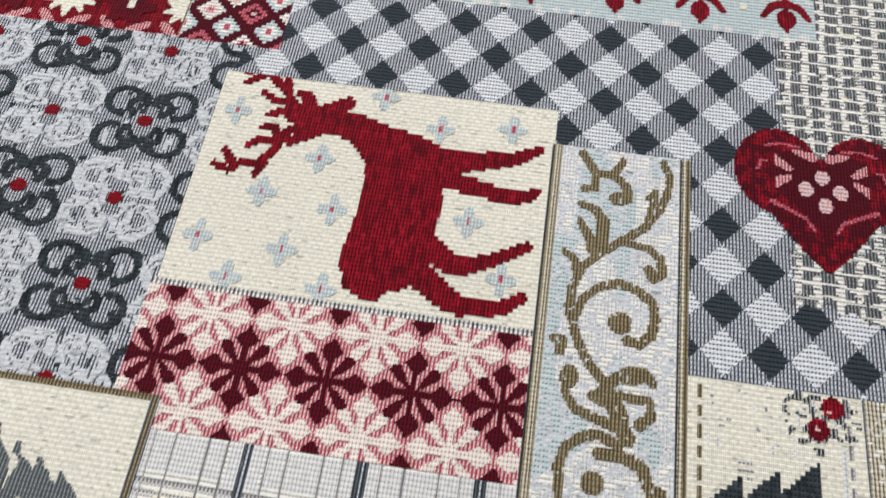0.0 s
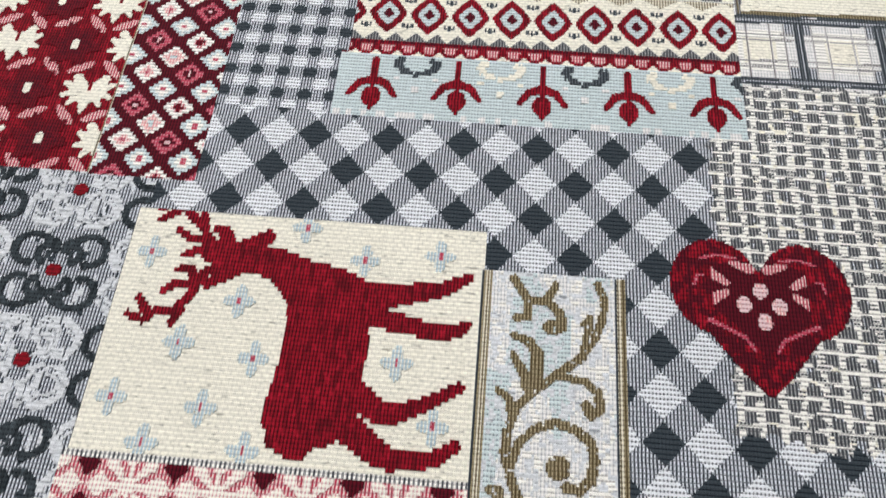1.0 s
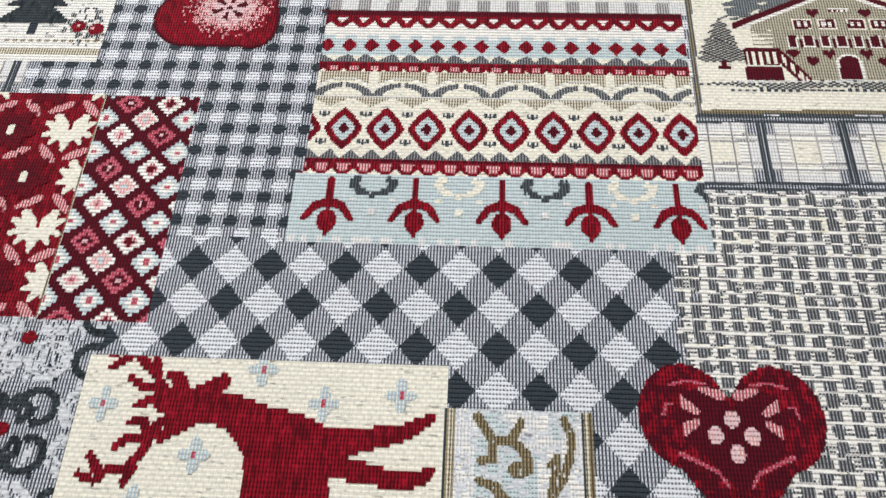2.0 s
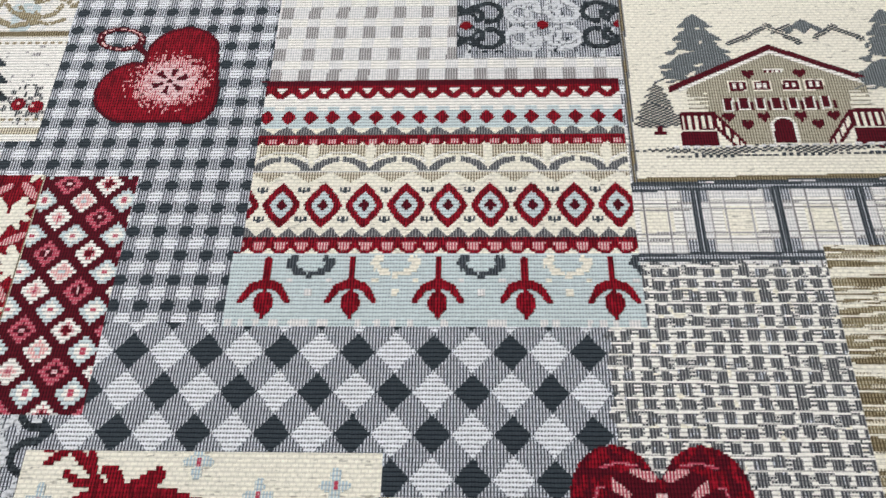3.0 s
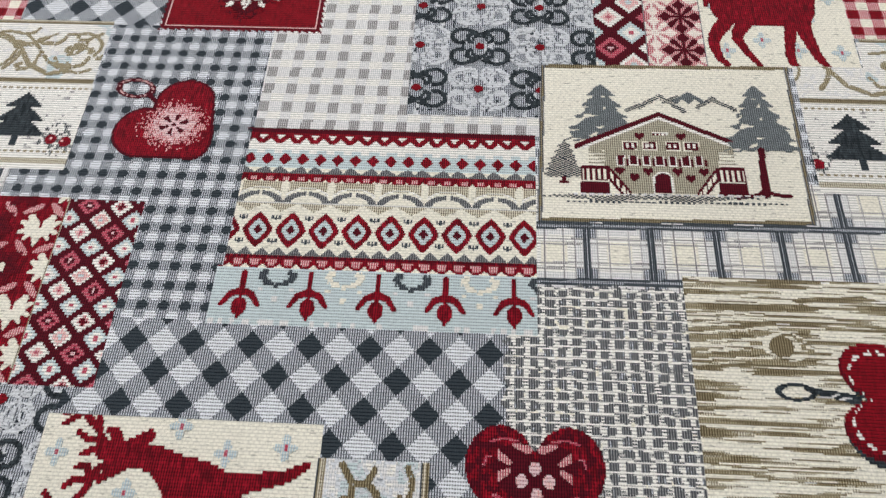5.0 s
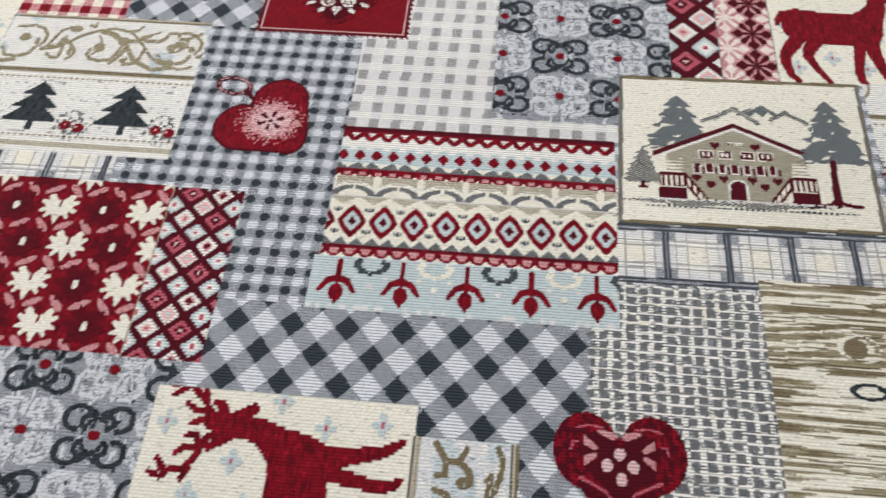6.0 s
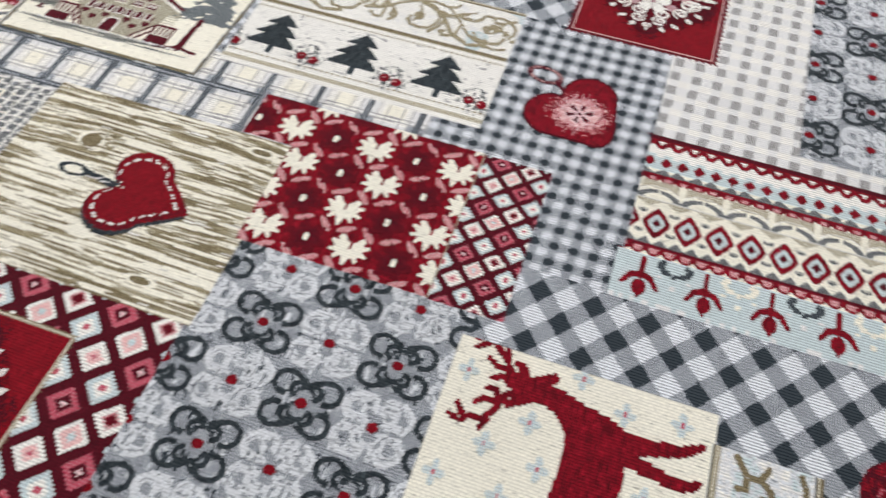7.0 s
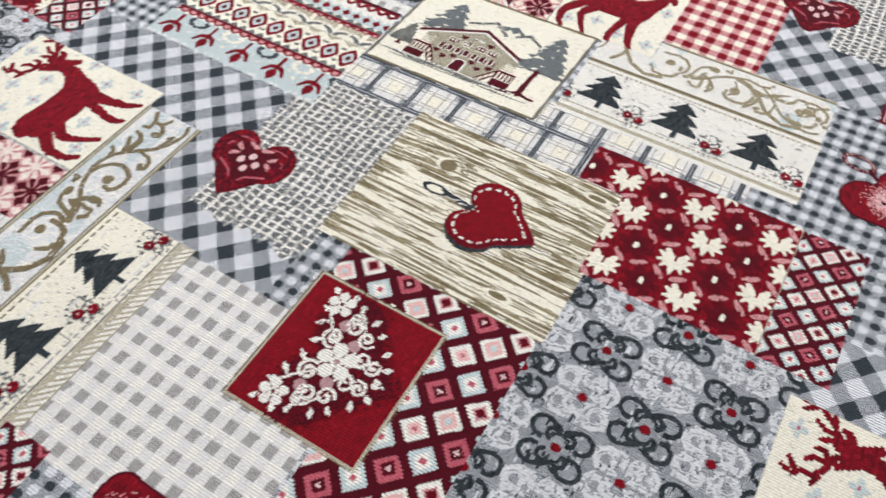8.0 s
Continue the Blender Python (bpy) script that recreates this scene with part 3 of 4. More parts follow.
stripes = patch("striped_border_patch", "cream, red and ice blue striped folk border patch", -46, 83, 174, 269, striped)
ix, gx, gy = window(-46, -43.5, 199, 268)
lay(5, ix, small_gingham(gx, gy))


def bud(u, v):
    m = bar(u, v, 0, 10, 0, 0, 0.95) | disc(u, v, 0, -5.0, 3.0, 3.9) | bar(u, v, 0, -7, 0, -10, 1.6, 0.5) | disc(u, v, 0, 1.4, 1.8, 1.3)
    m |= line(abs(u), v, [(0, 1.6), (4.2, 0.2), (7.2, -4.4)], 1.7, 0.9)
    return pick(-1, (m, RED))


for i in range(5):
    motif("red_bud", "red bud with two leaves on a stem", stripes, -34 + 27 * i, 186.5, 8, 11, bud, stitch=1)
for i in range(5):
    tone = NAVY if i % 2 == 0 else CREAM
    motif("hanging_loop", "grey hanging loop" if i % 2 == 0 else "cream hanging loop", stripes, -20.5 + 27 * i, 195.4, 9, 6,
          lambda u, v: pick(-1, ((arc(u, v, 0, 0.2, 6.4, 1.45, 165, 375, 4.4) | disc(abs(u), v, 5.4, 1.2, 1.6)) & (grains(u + 40, v + 40, 1, 1, 83) > 0.2), tone)))
    motif("dot_trio", "cream dots", stripes, -20.5 + 27 * i, 186, 9, 6,
          lambda u, v: pick(-1, (disc(abs(u), v, 6.3, 3.2, 1.0) | disc(u, v, 0, -1.0, 1.3), CREAM if i % 2 else PALE)))

# grey flower patches
gf = patch("grey_flower_patch", "grey patch with curled dark and white flowers", -203, -94, 20, 147.5, grey_ground)
flower_ground(gf, range(-3, 2), range(-4, 3), -115.3, 114.0)
gf2 = patch("grey_flower_patch", "grey patch with curled dark and white flowers", 25, 112, 279, 462, grey_ground)
flower_ground(gf2, range(-1, 3), range(-1, 6), 57.2, 321.0)

# large argyle, pink flakes and companions of the upper block
patch("argyle_patch", "maroon, pink and white argyle diamond patch", 112, 136.5, 309, 462, argyle(119.5, 322.0, 20.4, 20.2))
fl2 = patch("snowflake_patch", "pink ribbed patch with dark snowflakes", 136.5, 164, 309, 462, lambda x, y: PINK + 0 * x)
for j in range(-1, 7):
    motif("dark_snowflake", "maroon eight-armed snowflake", fl2, 154, 321.5 + 21.8 * j, 12.5, 12.5, star_flake(MAROON), stitch=1)
    for side in (-13, 13):
        motif("white_snowflake", "white eight-armed snowflake", fl2, 154 + side, 332.4 + 21.8 * j, 12.5, 12.5, star_flake(FROST), stitch=1)
for px in (136.2, 163.6):
    patch("piping", "thin dark grey line", px, px + 0.6, 310, 462, lambda x, y: CHAR + 0 * x)
deer_b = patch("cream_patch", "cream patch with pale blue stars", 164.2, 234, 312, 418, lambda x, y: CREAM + 0 * x)
for sx, sy in ((174, 322), (191, 329), (207, 323), (227, 322), (214, 343), (172, 351), (227, 358), (182, 374)):
    motif("pale_star", "pale blue four-petalled star", deer_b, sx, sy, 5.2, 5.4, snow_star, stitch=1)
motif("dark_red_shape", "plain dark red silhouette shape", deer_b, 165, 312, 110, 110,
      lambda u, v: pick(-1, (hoofed_shape(99 - v, u + 1), RED)))
patch("red_gingham_patch", "red and cream gingham patch", -230.5, -171, 331.5, 420, square_gingham(-227.0, 336.5, 11.0, 11.0, BRED, PINK, CREAM))

# tartan, wood and hearts
wd = patch("wood_patch", "cream and brown weathered wood grain patch", 140.3, 265.5, 102, 201.5, wood(11))
patch("wood_patch", "cream and brown weathered wood grain patch", -101, -20, 404, 462, wood(17))
motif("wood_knot", "brown knot in the wood grain", wd, 174.5, 173, 12, 8, lambda u, v: pick(
    -1, (disc(u, v, 0, 0, 10.5, 6.2) & (grains(u + 60, v + 60, 7, 0.9, 90) > 0.42), CREAM), ((grains(u + 60, v + 60, 9, 0.8, 92) > 0.5) & ~disc(u, v, 0, 0, 7, 5.6), WOODY), (disc(u, v, 0, 0, 4.6, 4.3), OLIVE)), stitch=1)
for kx, ky in ((252, 193), (236, 114)):
    motif("wood_knot", "brown knot in the wood grain", wd, kx, ky, 9, 4, lambda u, v: pick(-1, (disc(u, v, 0, 0, 8, 2.6), CREAM), (disc(u, v, 0, 0, 5, 1.7), OLIVE)), stitch=1)


def stitched_heart(u, v):
    m = heart(u, v, 45, 45)
    inner, inmost = heart(u, v - 0.2, 39.0, 36.5), heart(u, v - 0.2, 36.4, 34.0)
    ang = np.degrees(np.arctan2(v, u))
    dash = inner & ~inmost & ((ang % 15) < 8.5)
    # drop shadow and padded-looking edge shading, both put in as yarn colour
    shade = heart(u + 1.5, v + 0.6, 46.5, 44.5)
    edge_shade = m & ~heart(u - 1.6, v - 0.6, 42.5, 40.5) & (grains(u + 70, v + 70, 1.2, 1.2, 94) > 0.35)
    return pick(-1, (shade, FIRD), (m, BRED), (edge_shade, DEEP), (dash, WOOL))


motif("cord_loop", "dark cord loop of the heart", wd, 183.2, 155.5, 17, 9, lambda u, v: pick(
    -1, (arc(u, v, -6.3, 0, 6.4, 1.15, 0, 360, 2.9), FIRD), (line(u, v, [(-2, 1.4), (4, -0.2), (10, -1.0), (16, -2.6)], 1.0, 2.0), FIRD),
    (line(u, v, [(1, -1.6), (6, -1.4), (9, -0.2)], 0.4), PALE), (line(u, v, [(9, -2.0), (13, -1.6)], 0.35), PALE)), turn=0, stitch=1)
motif("stitched_heart", "red heart with white running stitch", wd, -254.7 + REPEAT, 153.0, 25, 28, stitched_heart, turn=84)


def folk_heart(u, v):
    m = heart(u, v, 49, 45)
    inner = heart(u, v - 0.3, 42, 38)
    rim = m & ~inner
    a = abs(u)
    v2 = v + 2.5
    pet = disc(u, v2, 0, 4.6, 2.0, 2.4) | disc(a, v2, 4.8, 0.2, 2.0, 2.5) | disc(u, v2, 0.4, -4.6, 2.0, 2.5)
    side = bar(a, v2, 9.2, 6.4, 14.2, 9.6, 1.0, 1.7) | bar(a, v2, 9.4, 3.4, 14.0, 0.8, 1.0, 1.7) | bar(a, v2, 2.6, 11.0, 7.0, 12.6, 1.5, 0.8)
    hair = line(a, v2, [(6, 14.0), (11, 14.8), (16, 13.4)], 0.4) | line(a, v2, [(3.0, -13), (5.0, -9.5), (10, -7), (14.5, -5)], 0.4, 0.6) | line(a, v2, [(14, 9), (17, 8), (18, 5)], 0.4)
    fleck = m & (grains(u + 70, v + 70, 1.3, 1.9, 95) > 0.52)
    return pick(-1, (m, MAROON), (rim & fleck, RED), (fleck & ~heart(u, v, 30, 27), RED), (hair, ROSE), (side, RED), (side & (a < 13), PINK), (pet, WPINK),
                (pet & (grains(u + 70, v + 70, 1.2, 1.6, 96) > 0.66), PPINK))


motif("folk_heart", "dark red heart with pale flower", check, 81.5, 121.6, 26, 30, folk_heart, stitch=1, free=True)
motif("folk_heart", "dark red heart with pale flower", check2, -155, 414, 26, 26, folk_heart, turn=-5, free=True)


def felt_heart(u, v):
    def body(e):
        return bar(u, v, -10.5, -7.0, 11.0, -10.5, 14.0 - e, 10.5 - e) | bar(u, v, 5.0, 9.5, 13.0, -8.0, 14.3 - e, 8.6 - e) | disc(u, v, 12.5, -13.0, 8.6 - e)
    m = body(0.0)
    r = np.hypot((u - 2.5) / 1.15, v + 2.5)
    pale = r + 10 * grains(u + 80, v + 80, 0.8, 0.8, 97) < 12.0
    halo = r + 11 * grains(u + 80, v + 80, 0.8, 0.8, 98) < 16.5
    th = np.arctan2(v + 2.5, u - 2.5)
    petals = (abs(((np.degrees(th) + 10) % 60) - 30) < 13) & (r > 2.0) & (r < 5.8) | (r < 1.0)
    return pick(-1, (m, RED), (m & halo, PINK), (m & pale, WPINK), (m & petals, MAROON), (m & ~body(1.2), MAROON))


small = 5
motif("ribbon_loop", "twisted red and white ribbon loop", small, -101, 289.5, 12, 9, lambda u, v: pick(
    -1, (arc(u, v, -1, 0, 8.2, 1.5, 0, 360, 4.9), MAROON), (arc(u, v, -1, 0, 8.2, 0.5, 0, 360, 4.9) & (grains(u + 30, v + 30, 1.2, 1.2, 99) > 0.5), PPINK),
    (bar(u, v, 6, -2, 11, -6, 1.1), MAROON)), turn=-8, stitch=1)
motif("felt_heart", "red heart with pale speckled middle", small, -82, 271.5, 28, 28, felt_heart, turn=0, stitch=1, free=True)
motif("felt_heart", "red heart with pale speckled middle", 0, -299, -57, 28, 28, felt_heart, turn=180, stitch=1, free=True)

# red floral patch and fine argyle
po = patch("poinsettia_patch", "red patch with white leaves and dark poinsettias", -227, -115, 202, 228.5, lambda x, y: RED + 0 * x)
po2 = patch("poinsettia_patch", "red patch with white leaves and dark poinsettias", -202, -115, 146.5, 202.5, lambda x, y: RED + 0 * x)
for row in range(-1, 6):
    oy, ox = 157.3 + 18.6 * row, -174.0 if row % 2 == 0 else -184.0
    for i in range(-2, 3):
        for own in (po, po2):
            x = ox + 40.1 * i
            if -245 < x < -100 and (oy > 190 or own == po2) and (oy < 218 or own == po):
                motif("pink_leaf", "pink ribbed leaf", own, x - 5.2, oy + 9.4, 6, 6, pink_leaf, turn=28, stitch=1)
                motif("pink_leaf", "pink ribbed leaf", own, x + 5.0, oy + 9.2, 6, 6, pink_leaf, turn=-48, stitch=1)
                motif("poinsettia", "maroon poinsettia with cream centre", own, x, oy, 10, 10, poinsettia, stitch=1)
            if -245 < x + 20.5 < -100 and (oy > 190 or own == po2) and (oy < 218 or own == po):
                motif("pink_leaf", "pink ribbed leaf", own, x + 14.9, oy + 9.4, 6, 6, pink_leaf, turn=28, stitch=1)
                motif("pink_leaf", "pink ribbed leaf", own, x + 25.0, oy + 9.2, 6, 6, pink_leaf, turn=-48, stitch=1)
                motif("white_leaf", "white jagged leaf", own, x + 19.7, oy - 0.4, 10, 10, white_leaf, stitch=1)
patch("argyle_patch", "small maroon, pink and white argyle diamond patch", -115, -82.5, 146, 228, argyle(-106.0, 225.0, 13.8, 13.2, 0.03))
patch("piping", "thin olive line", -115.3, -114.7, 146.5, 228.5, lambda x, y: TAN + 0 * x)

# chalet picture
def trim(w, h, t, inner):
    """Picture border: ribbed olive above and below, olive between dark lines at the sides."""
    def fn(x, y, x0, y0):
        across, along = np.minimum(x - x0, x0 + w - x), np.minimum(y - y0, y0 + h - y)
        side = across < t
        return pick(inner, (along < t, OLIVE), (side, OLIVE), (side & (across > 0.68 * t), CHAR), (side & (across < 0.32 * t), CHAR), ((along < 0.28 * t) & (y < y0 + h / 2), NAVY))
    return fn


def framed(name, label, x0, x1, y0, y1, t, inner):
    fn = trim(x1 - x0, y1 - y0, t, inner)
    return patch(name, label, x0, x1, y0, y1, lambda x, y: fn(x, y, x0, y0))


def upright(x, y):
    """Place in the chalet picture, which lies a little askew."""
    return x - 83.4 - 0.03 * (y - 224.4), y - 224.4 - 0.02 * (x - 83.4)


def turned(x, y):
    return 35.5 - y, x + 171.0


def chalet_ground(x, y):
    u, v = upright(x, y)
    k = trim(114.4, 86.0, 2.1, CREAM)(u, v, 0.0, 0.0)
    k[(u < 0) | (u > 114.4) | (v < 0) | (v > 86.0)] = -1
    return k


def house(u, v):
    u = u - 53.0
    eave = 57.0 - 0.49 * abs(u)
    wall = (v > 27) & (v < eave - 1.0) & (abs(u) < 31.2) | (v > 14.8) & (v <= 28) & (abs(u) < 22.5)
    k = pick(-1, (wall, WALLTAN), (wall & (abs(u) > 24.5) & (v < 36.5) & (v % 1.8 < 1.0), CREAM), ((abs(v - eave + 2.1) < 0.85) & (abs(u) < 34), WOOL), ((abs(v - eave) < 1.3) & (abs(u) < 37.6), MAROON))
    for wx in (-13.3, -4.8, 5.2, 13.3):
        k[(abs(u - wx) < 3.3) & (abs(v - 39.4) < 2.5)] = CREAM
        k[(abs(u - wx) < 2.8) & (abs(v - 39.4) < 2.0)] = MAROON
        k[(abs(abs(u - wx) - 1.1) < 0.65) & (abs(v - 39.4) < 1.1)] = WOOL
    balcony = (abs(u) < 19.6) & (abs(v - 31.3) < 2.7)
    shutter = (u + 19.6) % 5.6
    k[balcony] = WALLTAN
    k[balcony & (shutter < 3.9)] = WOOL
    k[balcony & (shutter > 0.6) & (shutter < 3.3) & (v > 29.2)] = MAROON
    k[balcony & (shutter > 4.2) & (shutter < 5.3) & (v < 32.6)] = MAROON
    for hx, hy in ((-18.2, 26.4), (-6.0, 26.2), (6.5, 26.1), (17.7, 26.0), (-12.0, 23.0), (11.9, 22.7), (-9.1, 45.0), (9.1, 44.8)):
        k[heart(u - hx, v - hy, 4.4, 4.4)] = MAROON
    k[(abs(v - 46.2) < 0.9) & (abs(u) < 3.4)] = WOOL
    k[(abs(v - 45.9) < 0.6) & (abs(u) < 3.4) & (u % 1.7 < 1.0)] = MAROON
    for grow, tone in ((0.9, WOOL), (0.0, MAROON)):
        k[((abs(u) < 3.5 + grow) & (v < 22) & (v > 14.8)) | disc(u, v, 0, 22, 3.5 + grow, 3.0 + grow)] = tone
    return k


def stairs(u, v):
    """Railed landing and flight; u grows towards the door."""
    k = pick(-1, ((u > 18.2) & (u < 30.2) & (v > 14.2) & (v < 28.4), MAROON), ((u > 18.9) & (u < 29.8) & (v > 21.2) & (v < 26.9) & (u % 2.3 < 1.3), CREAM), ((u > 18.6) & (u < 30) & (abs(v - 20.7) < 0.4), CREAM))
    slope = 27.6 - 1.42 * (u - 30.2)
    run = (u >= 30.2) & (u < 39.2) & (v > 14.4)
    k[run & (v < slope)] = CREAM
    k[run & (v < slope) & (v > slope - 6) & (u % 2.3 < 0.9)] = MAROON
    k[run & (abs(v - slope) < 1.0)] = MAROON
    k[run & (abs(v - slope + 5.6) < 1.1)] = MAROON
    return k


def peaks(u, v):
    m = line(u, v, [(39, 59.6), (46, 62), (54, 67.4), (59, 63.5), (64.5, 59)], 1.15) | line(u, v, [(71, 61.5), (77.6, 66.4), (82, 63), (87, 60)], 1.15)
    m |= line(u, v, [(56, 64), (62, 67)], 0.9)
    s = (v < 70.2 - 0.72 * abs(u - 67)) & (v > 64.6 + 1.3 * np.sin(u * 1.1))
    return pick(-1, (m & hatch(u, v), NAVY), (s, FIR))


def small_fir(u, v):
    u, v = u - 11.0, v - 22.8
    return pick(-1, ((fir(18.8, 10.2, 1, False, 0, 6)(u, v) > 0) & hatch(u, v), NAVY), ((abs(u) < 0.9) & (v < 0) & (v > -3.2), MAROON), ((abs(u) < 2.2) & (v < -2.4) & (v > -3.4), MAROON))


def tree_foot(u, v):
    return pick(-1, (bar(u, v, 96.2, 38, 95.6, 15, 1.35, 1.8), MAROON), (line(u, v, [(84, 13.0), (92, 14.6), (95.5, 17), (99, 15), (105.5, 14)], 0.8, 0.9), MAROON))


def tufts(u, v):
    near = (abs(v - 12.5 - 0.5 * np.sin(u / 6)) < 1.5 - 0.0006 * (u - 46) ** 2) & hatch(u, v)
    return pick(-1, (near, NAVY), ((abs(v - 10.2) < 0.45) & (abs(u - 58) < 46) & (u % 2.4 < 1.4), NAVY), ((abs(v - 13.9) < 0.4) & (abs(u - 55) < 40) & (u % 3.6 < 2.4), PALE))


def chalet_picture(own, place, x0, x1, y0, y1):
    """The chalet, its trees and hills on the picture patch own; place gives the picture's own axes."""
    figures = (("mountain_range", "dark stitched mountain ridge", peaks), ("fir_tree", "grey woven fir tree", lambda u, v: fir(32.2, 18.6, FIR, True, 0, 5)(u - 27.4, v - 41.8)),
               ("chalet", "tan chalet with red roof, shutters and door", house), ("fir_tree", "grey woven fir tree", lambda u, v: fir(37.2, 18.8, FIR, True, 0, 6)(u - 96.8, v - 36.8)),
               ("tree_trunk", "dark red tree trunk with roots", tree_foot), ("small_fir", "speckled small fir tree", small_fir),
               ("stairs", "red railed stairs", stairs), ("stairs", "red railed stairs", lambda u, v: stairs(106.4 - u, v)), ("stitched_ground", "dark stitched ground", tufts))
    for name, label, fn in figures:
        one = len(OWNERS)
        OWNERS.append((name, label, own))
        ix, x, y = window(x0, x1, y0, y1)
        kin = np.array([i == own or o[2] == own for i, o in enumerate(OWNERS)] + [False])
        u, v = place(x, y)
        lay(one, ix, np.where((u > 2.2) & (v > 2.2) & (v < 83.8), np.asarray(fn(u, v), np.int16), -1), kin[seen_owner(ix)])


ch = patch("chalet_patch", "cream picture patch with olive border", 82, 203, 223, 315, chalet_ground)
chalet_picture(ch, upright, 82, 203, 223, 315)

# scroll band and tree band beside the chalet
def scroll_ground(u, v):
    return pick(PALE, (grains(u, v, 2.0, 2.0, 60) > 0.55, WOOL), (grains(u, v, 9, 14, 61) + 0.012 * (17 - u) > 0.60, ICE), (grains(u, v, 0.9, 1.3, 62) > 0.60, LACE))


sb = patch("scroll_patch", "ice blue band with olive leafy scrolls", -262, -123, 293, 330, lambda x, y: pick(
    WOOL, (grains(x, y, 12, 9, 63) > 0.72, ICE), (grains(x, y, 1.4, 1.4, 64) > 0.72, PALE), ((x < 235 - REPEAT) & (y > 313), -1)))
for sx in (-247, -165):
    motif("leafy_scroll", "olive brown leafy scroll", sb, sx + 60, 311, 75, 20, lambda u, v: pick(-1, (scroll(17 - v, u + 62, 0.62) & (grains(u + 90, v + 90, 1.0, 1.0, 93) > 0.2), WOODY)), stitch=1)
patch("piping", "olive and tan border line", -228, -123, 329, 331.4, lambda x, y: pick(OLIVE, (y > 330.4, TAN)))
patch("piping", "olive and tan border line", -262, -123, 291, 294, lambda x, y: pick(OLIVE, (y < 292, TAN)))
tb = patch("fir_band_patch", "off-white band with fir trees and berries", -262, -122.5, 243, 291.4, lambda x, y: pick(
    WOOL, ((y > 288) & (y < 289) & (x % 3 < 1.8), WOODY), ((y > 252) & (y < 253) & (x % 3 < 1.8), WOODY), ((y > 246) & (y < 248.6), TAN), ((y > 244) & (y < 246), WOOL),
    ((grains(x, y, 2.4, 0.8, 65) > 0.86) & (y > 254) & (y < 288), WARM)))
for tx in (-242.5, -197, -151.5):
    motif("fir_tree", "slate fir tree with short trunk", tb, tx, 260.5, 13, 26, fir(24.5, 15.0, FIRD))
    motif("tree_trunk", "slate trunk", tb, tx + 1.5, 258, 1.4, 3, lambda u, v: SLATE + 0 * u.astype(np.int16))
for bx in (-264, -220, -174.5, -130):
    motif("berry_sprig", "two red berries on a twig", tb, bx, 258.5, 10, 10, berries, stitch=1)

# the block with the large silhouette
da = patch("cream_patch", "cream patch with pale blue stars", -96, 5.5, 65.5, 136, lambda x, y: CREAM + 0 * x)
for sx, sy in ((-89, 122), (-46, 133), (-28, 124), (-7, 127), (-61, 109), (-75, 96), (-54, 93), (-89, 80), (-65, 79), (-78, 69), (-52, 69), (-16, 95), (-5, 79)):
    motif("pale_star", "pale blue four-petalled star", da, sx, sy, 5.2, 5.4, snow_star, stitch=1)
motif("dark_red_shape", "plain dark red silhouette shape", da, -97, 65.5, 105, 80, lambda u, v: pick(-1, (hoofed_shape(u, v), RED)))
patch("piping", "black and cream dashed seam", -97, 5.5, 64, 66, lambda x, y: pick(WOOL, (np.floor((x - X0) / CELL) % 2 == 0, CHAR)))
fa = patch("snowflake_patch", "pink ribbed patch with dark snowflakes", -97.5, 5, 26.6, 64.2, lambda x, y: PINK + 0 * x)
for i in range(-1, 6):
    for j in (-1, 0, 1):
        motif("white_snowflake", "white eight-armed snowflake", fa, -78.5 + 22.1 * i, 32.2 + 26 * j, 12.8, 12.8, star_flake(FROST), stitch=1)
    for j in (-1, 0, 1):
        motif("dark_snowflake", "maroon eight-armed snowflake", fa, -89.5 + 22.1 * i, 45.2 + 26 * j, 12.5, 12.5, star_flake(MAROON), stitch=1)
patch("plaid_patch", "white and grey tartan plaid patch with dark lines", -86, 5.5, -70, 27.0, plaid(-60.0, 22.0, 28.2, 28.0, 1, 0, PALE))
sa = patch("scroll_patch", "ice blue band with olive leafy scrolls", 5, 44.5, -120, 124, lambda x, y: scroll_ground(x - 9, y))
motif("leafy_scroll", "olive brown leafy scroll", sa, 9, 0, 130, 130, lambda u, v: pick(-1, (scroll(u, v) & (grains(u + 90, v + 200, 0.8, 1.2, 93) > 0.14), OLIVE)), stitch=1)
for px in (5.2, 41.4):
    patch("piping", "olive and dark border lines", px, px + 3.0, -120, 124, lambda x, y: pick(OLIVE, (abs(x - px - 1.5) < 0.6, TAN), (x - px < 0.6, NAVY)))
ta = patch("fir_band_patch", "off-white band with fir trees and berries", 44.4, 87.5, -120, 60, lambda x, y: pick(
    CREAM, ((x > 47) & (x < 48.4) & (y % 5 < 3.4), OLIVE), ((grains(x, y, 2.2, 0.9, 67) > 0.94 - 0.002 * (x - 45)) & (x > 50), WARM), ((grains(x, y, 1.3, 9, 66) > 0.86), PALE), ((x > 83) & (x < 84) & (y % 5 < 3.4), WARM)))
for ty in (29, -17, -63):
    motif("fir_tree", "slate fir tree with short trunk", ta, 75.5, ty, 28, 28, fir(27, 14.0, FIRD), turn=90)
    motif("tree_trunk", "slate trunk", ta, 78, ty, 3, 3, lambda u, v: np.where(abs(v) < 1.4, SLATE, -1), stitch=1)
    motif("berry_sprig", "two red berries on a twig", ta, 77.8, ty + 25.0, 10, 10, berries, turn=68, stitch=1)
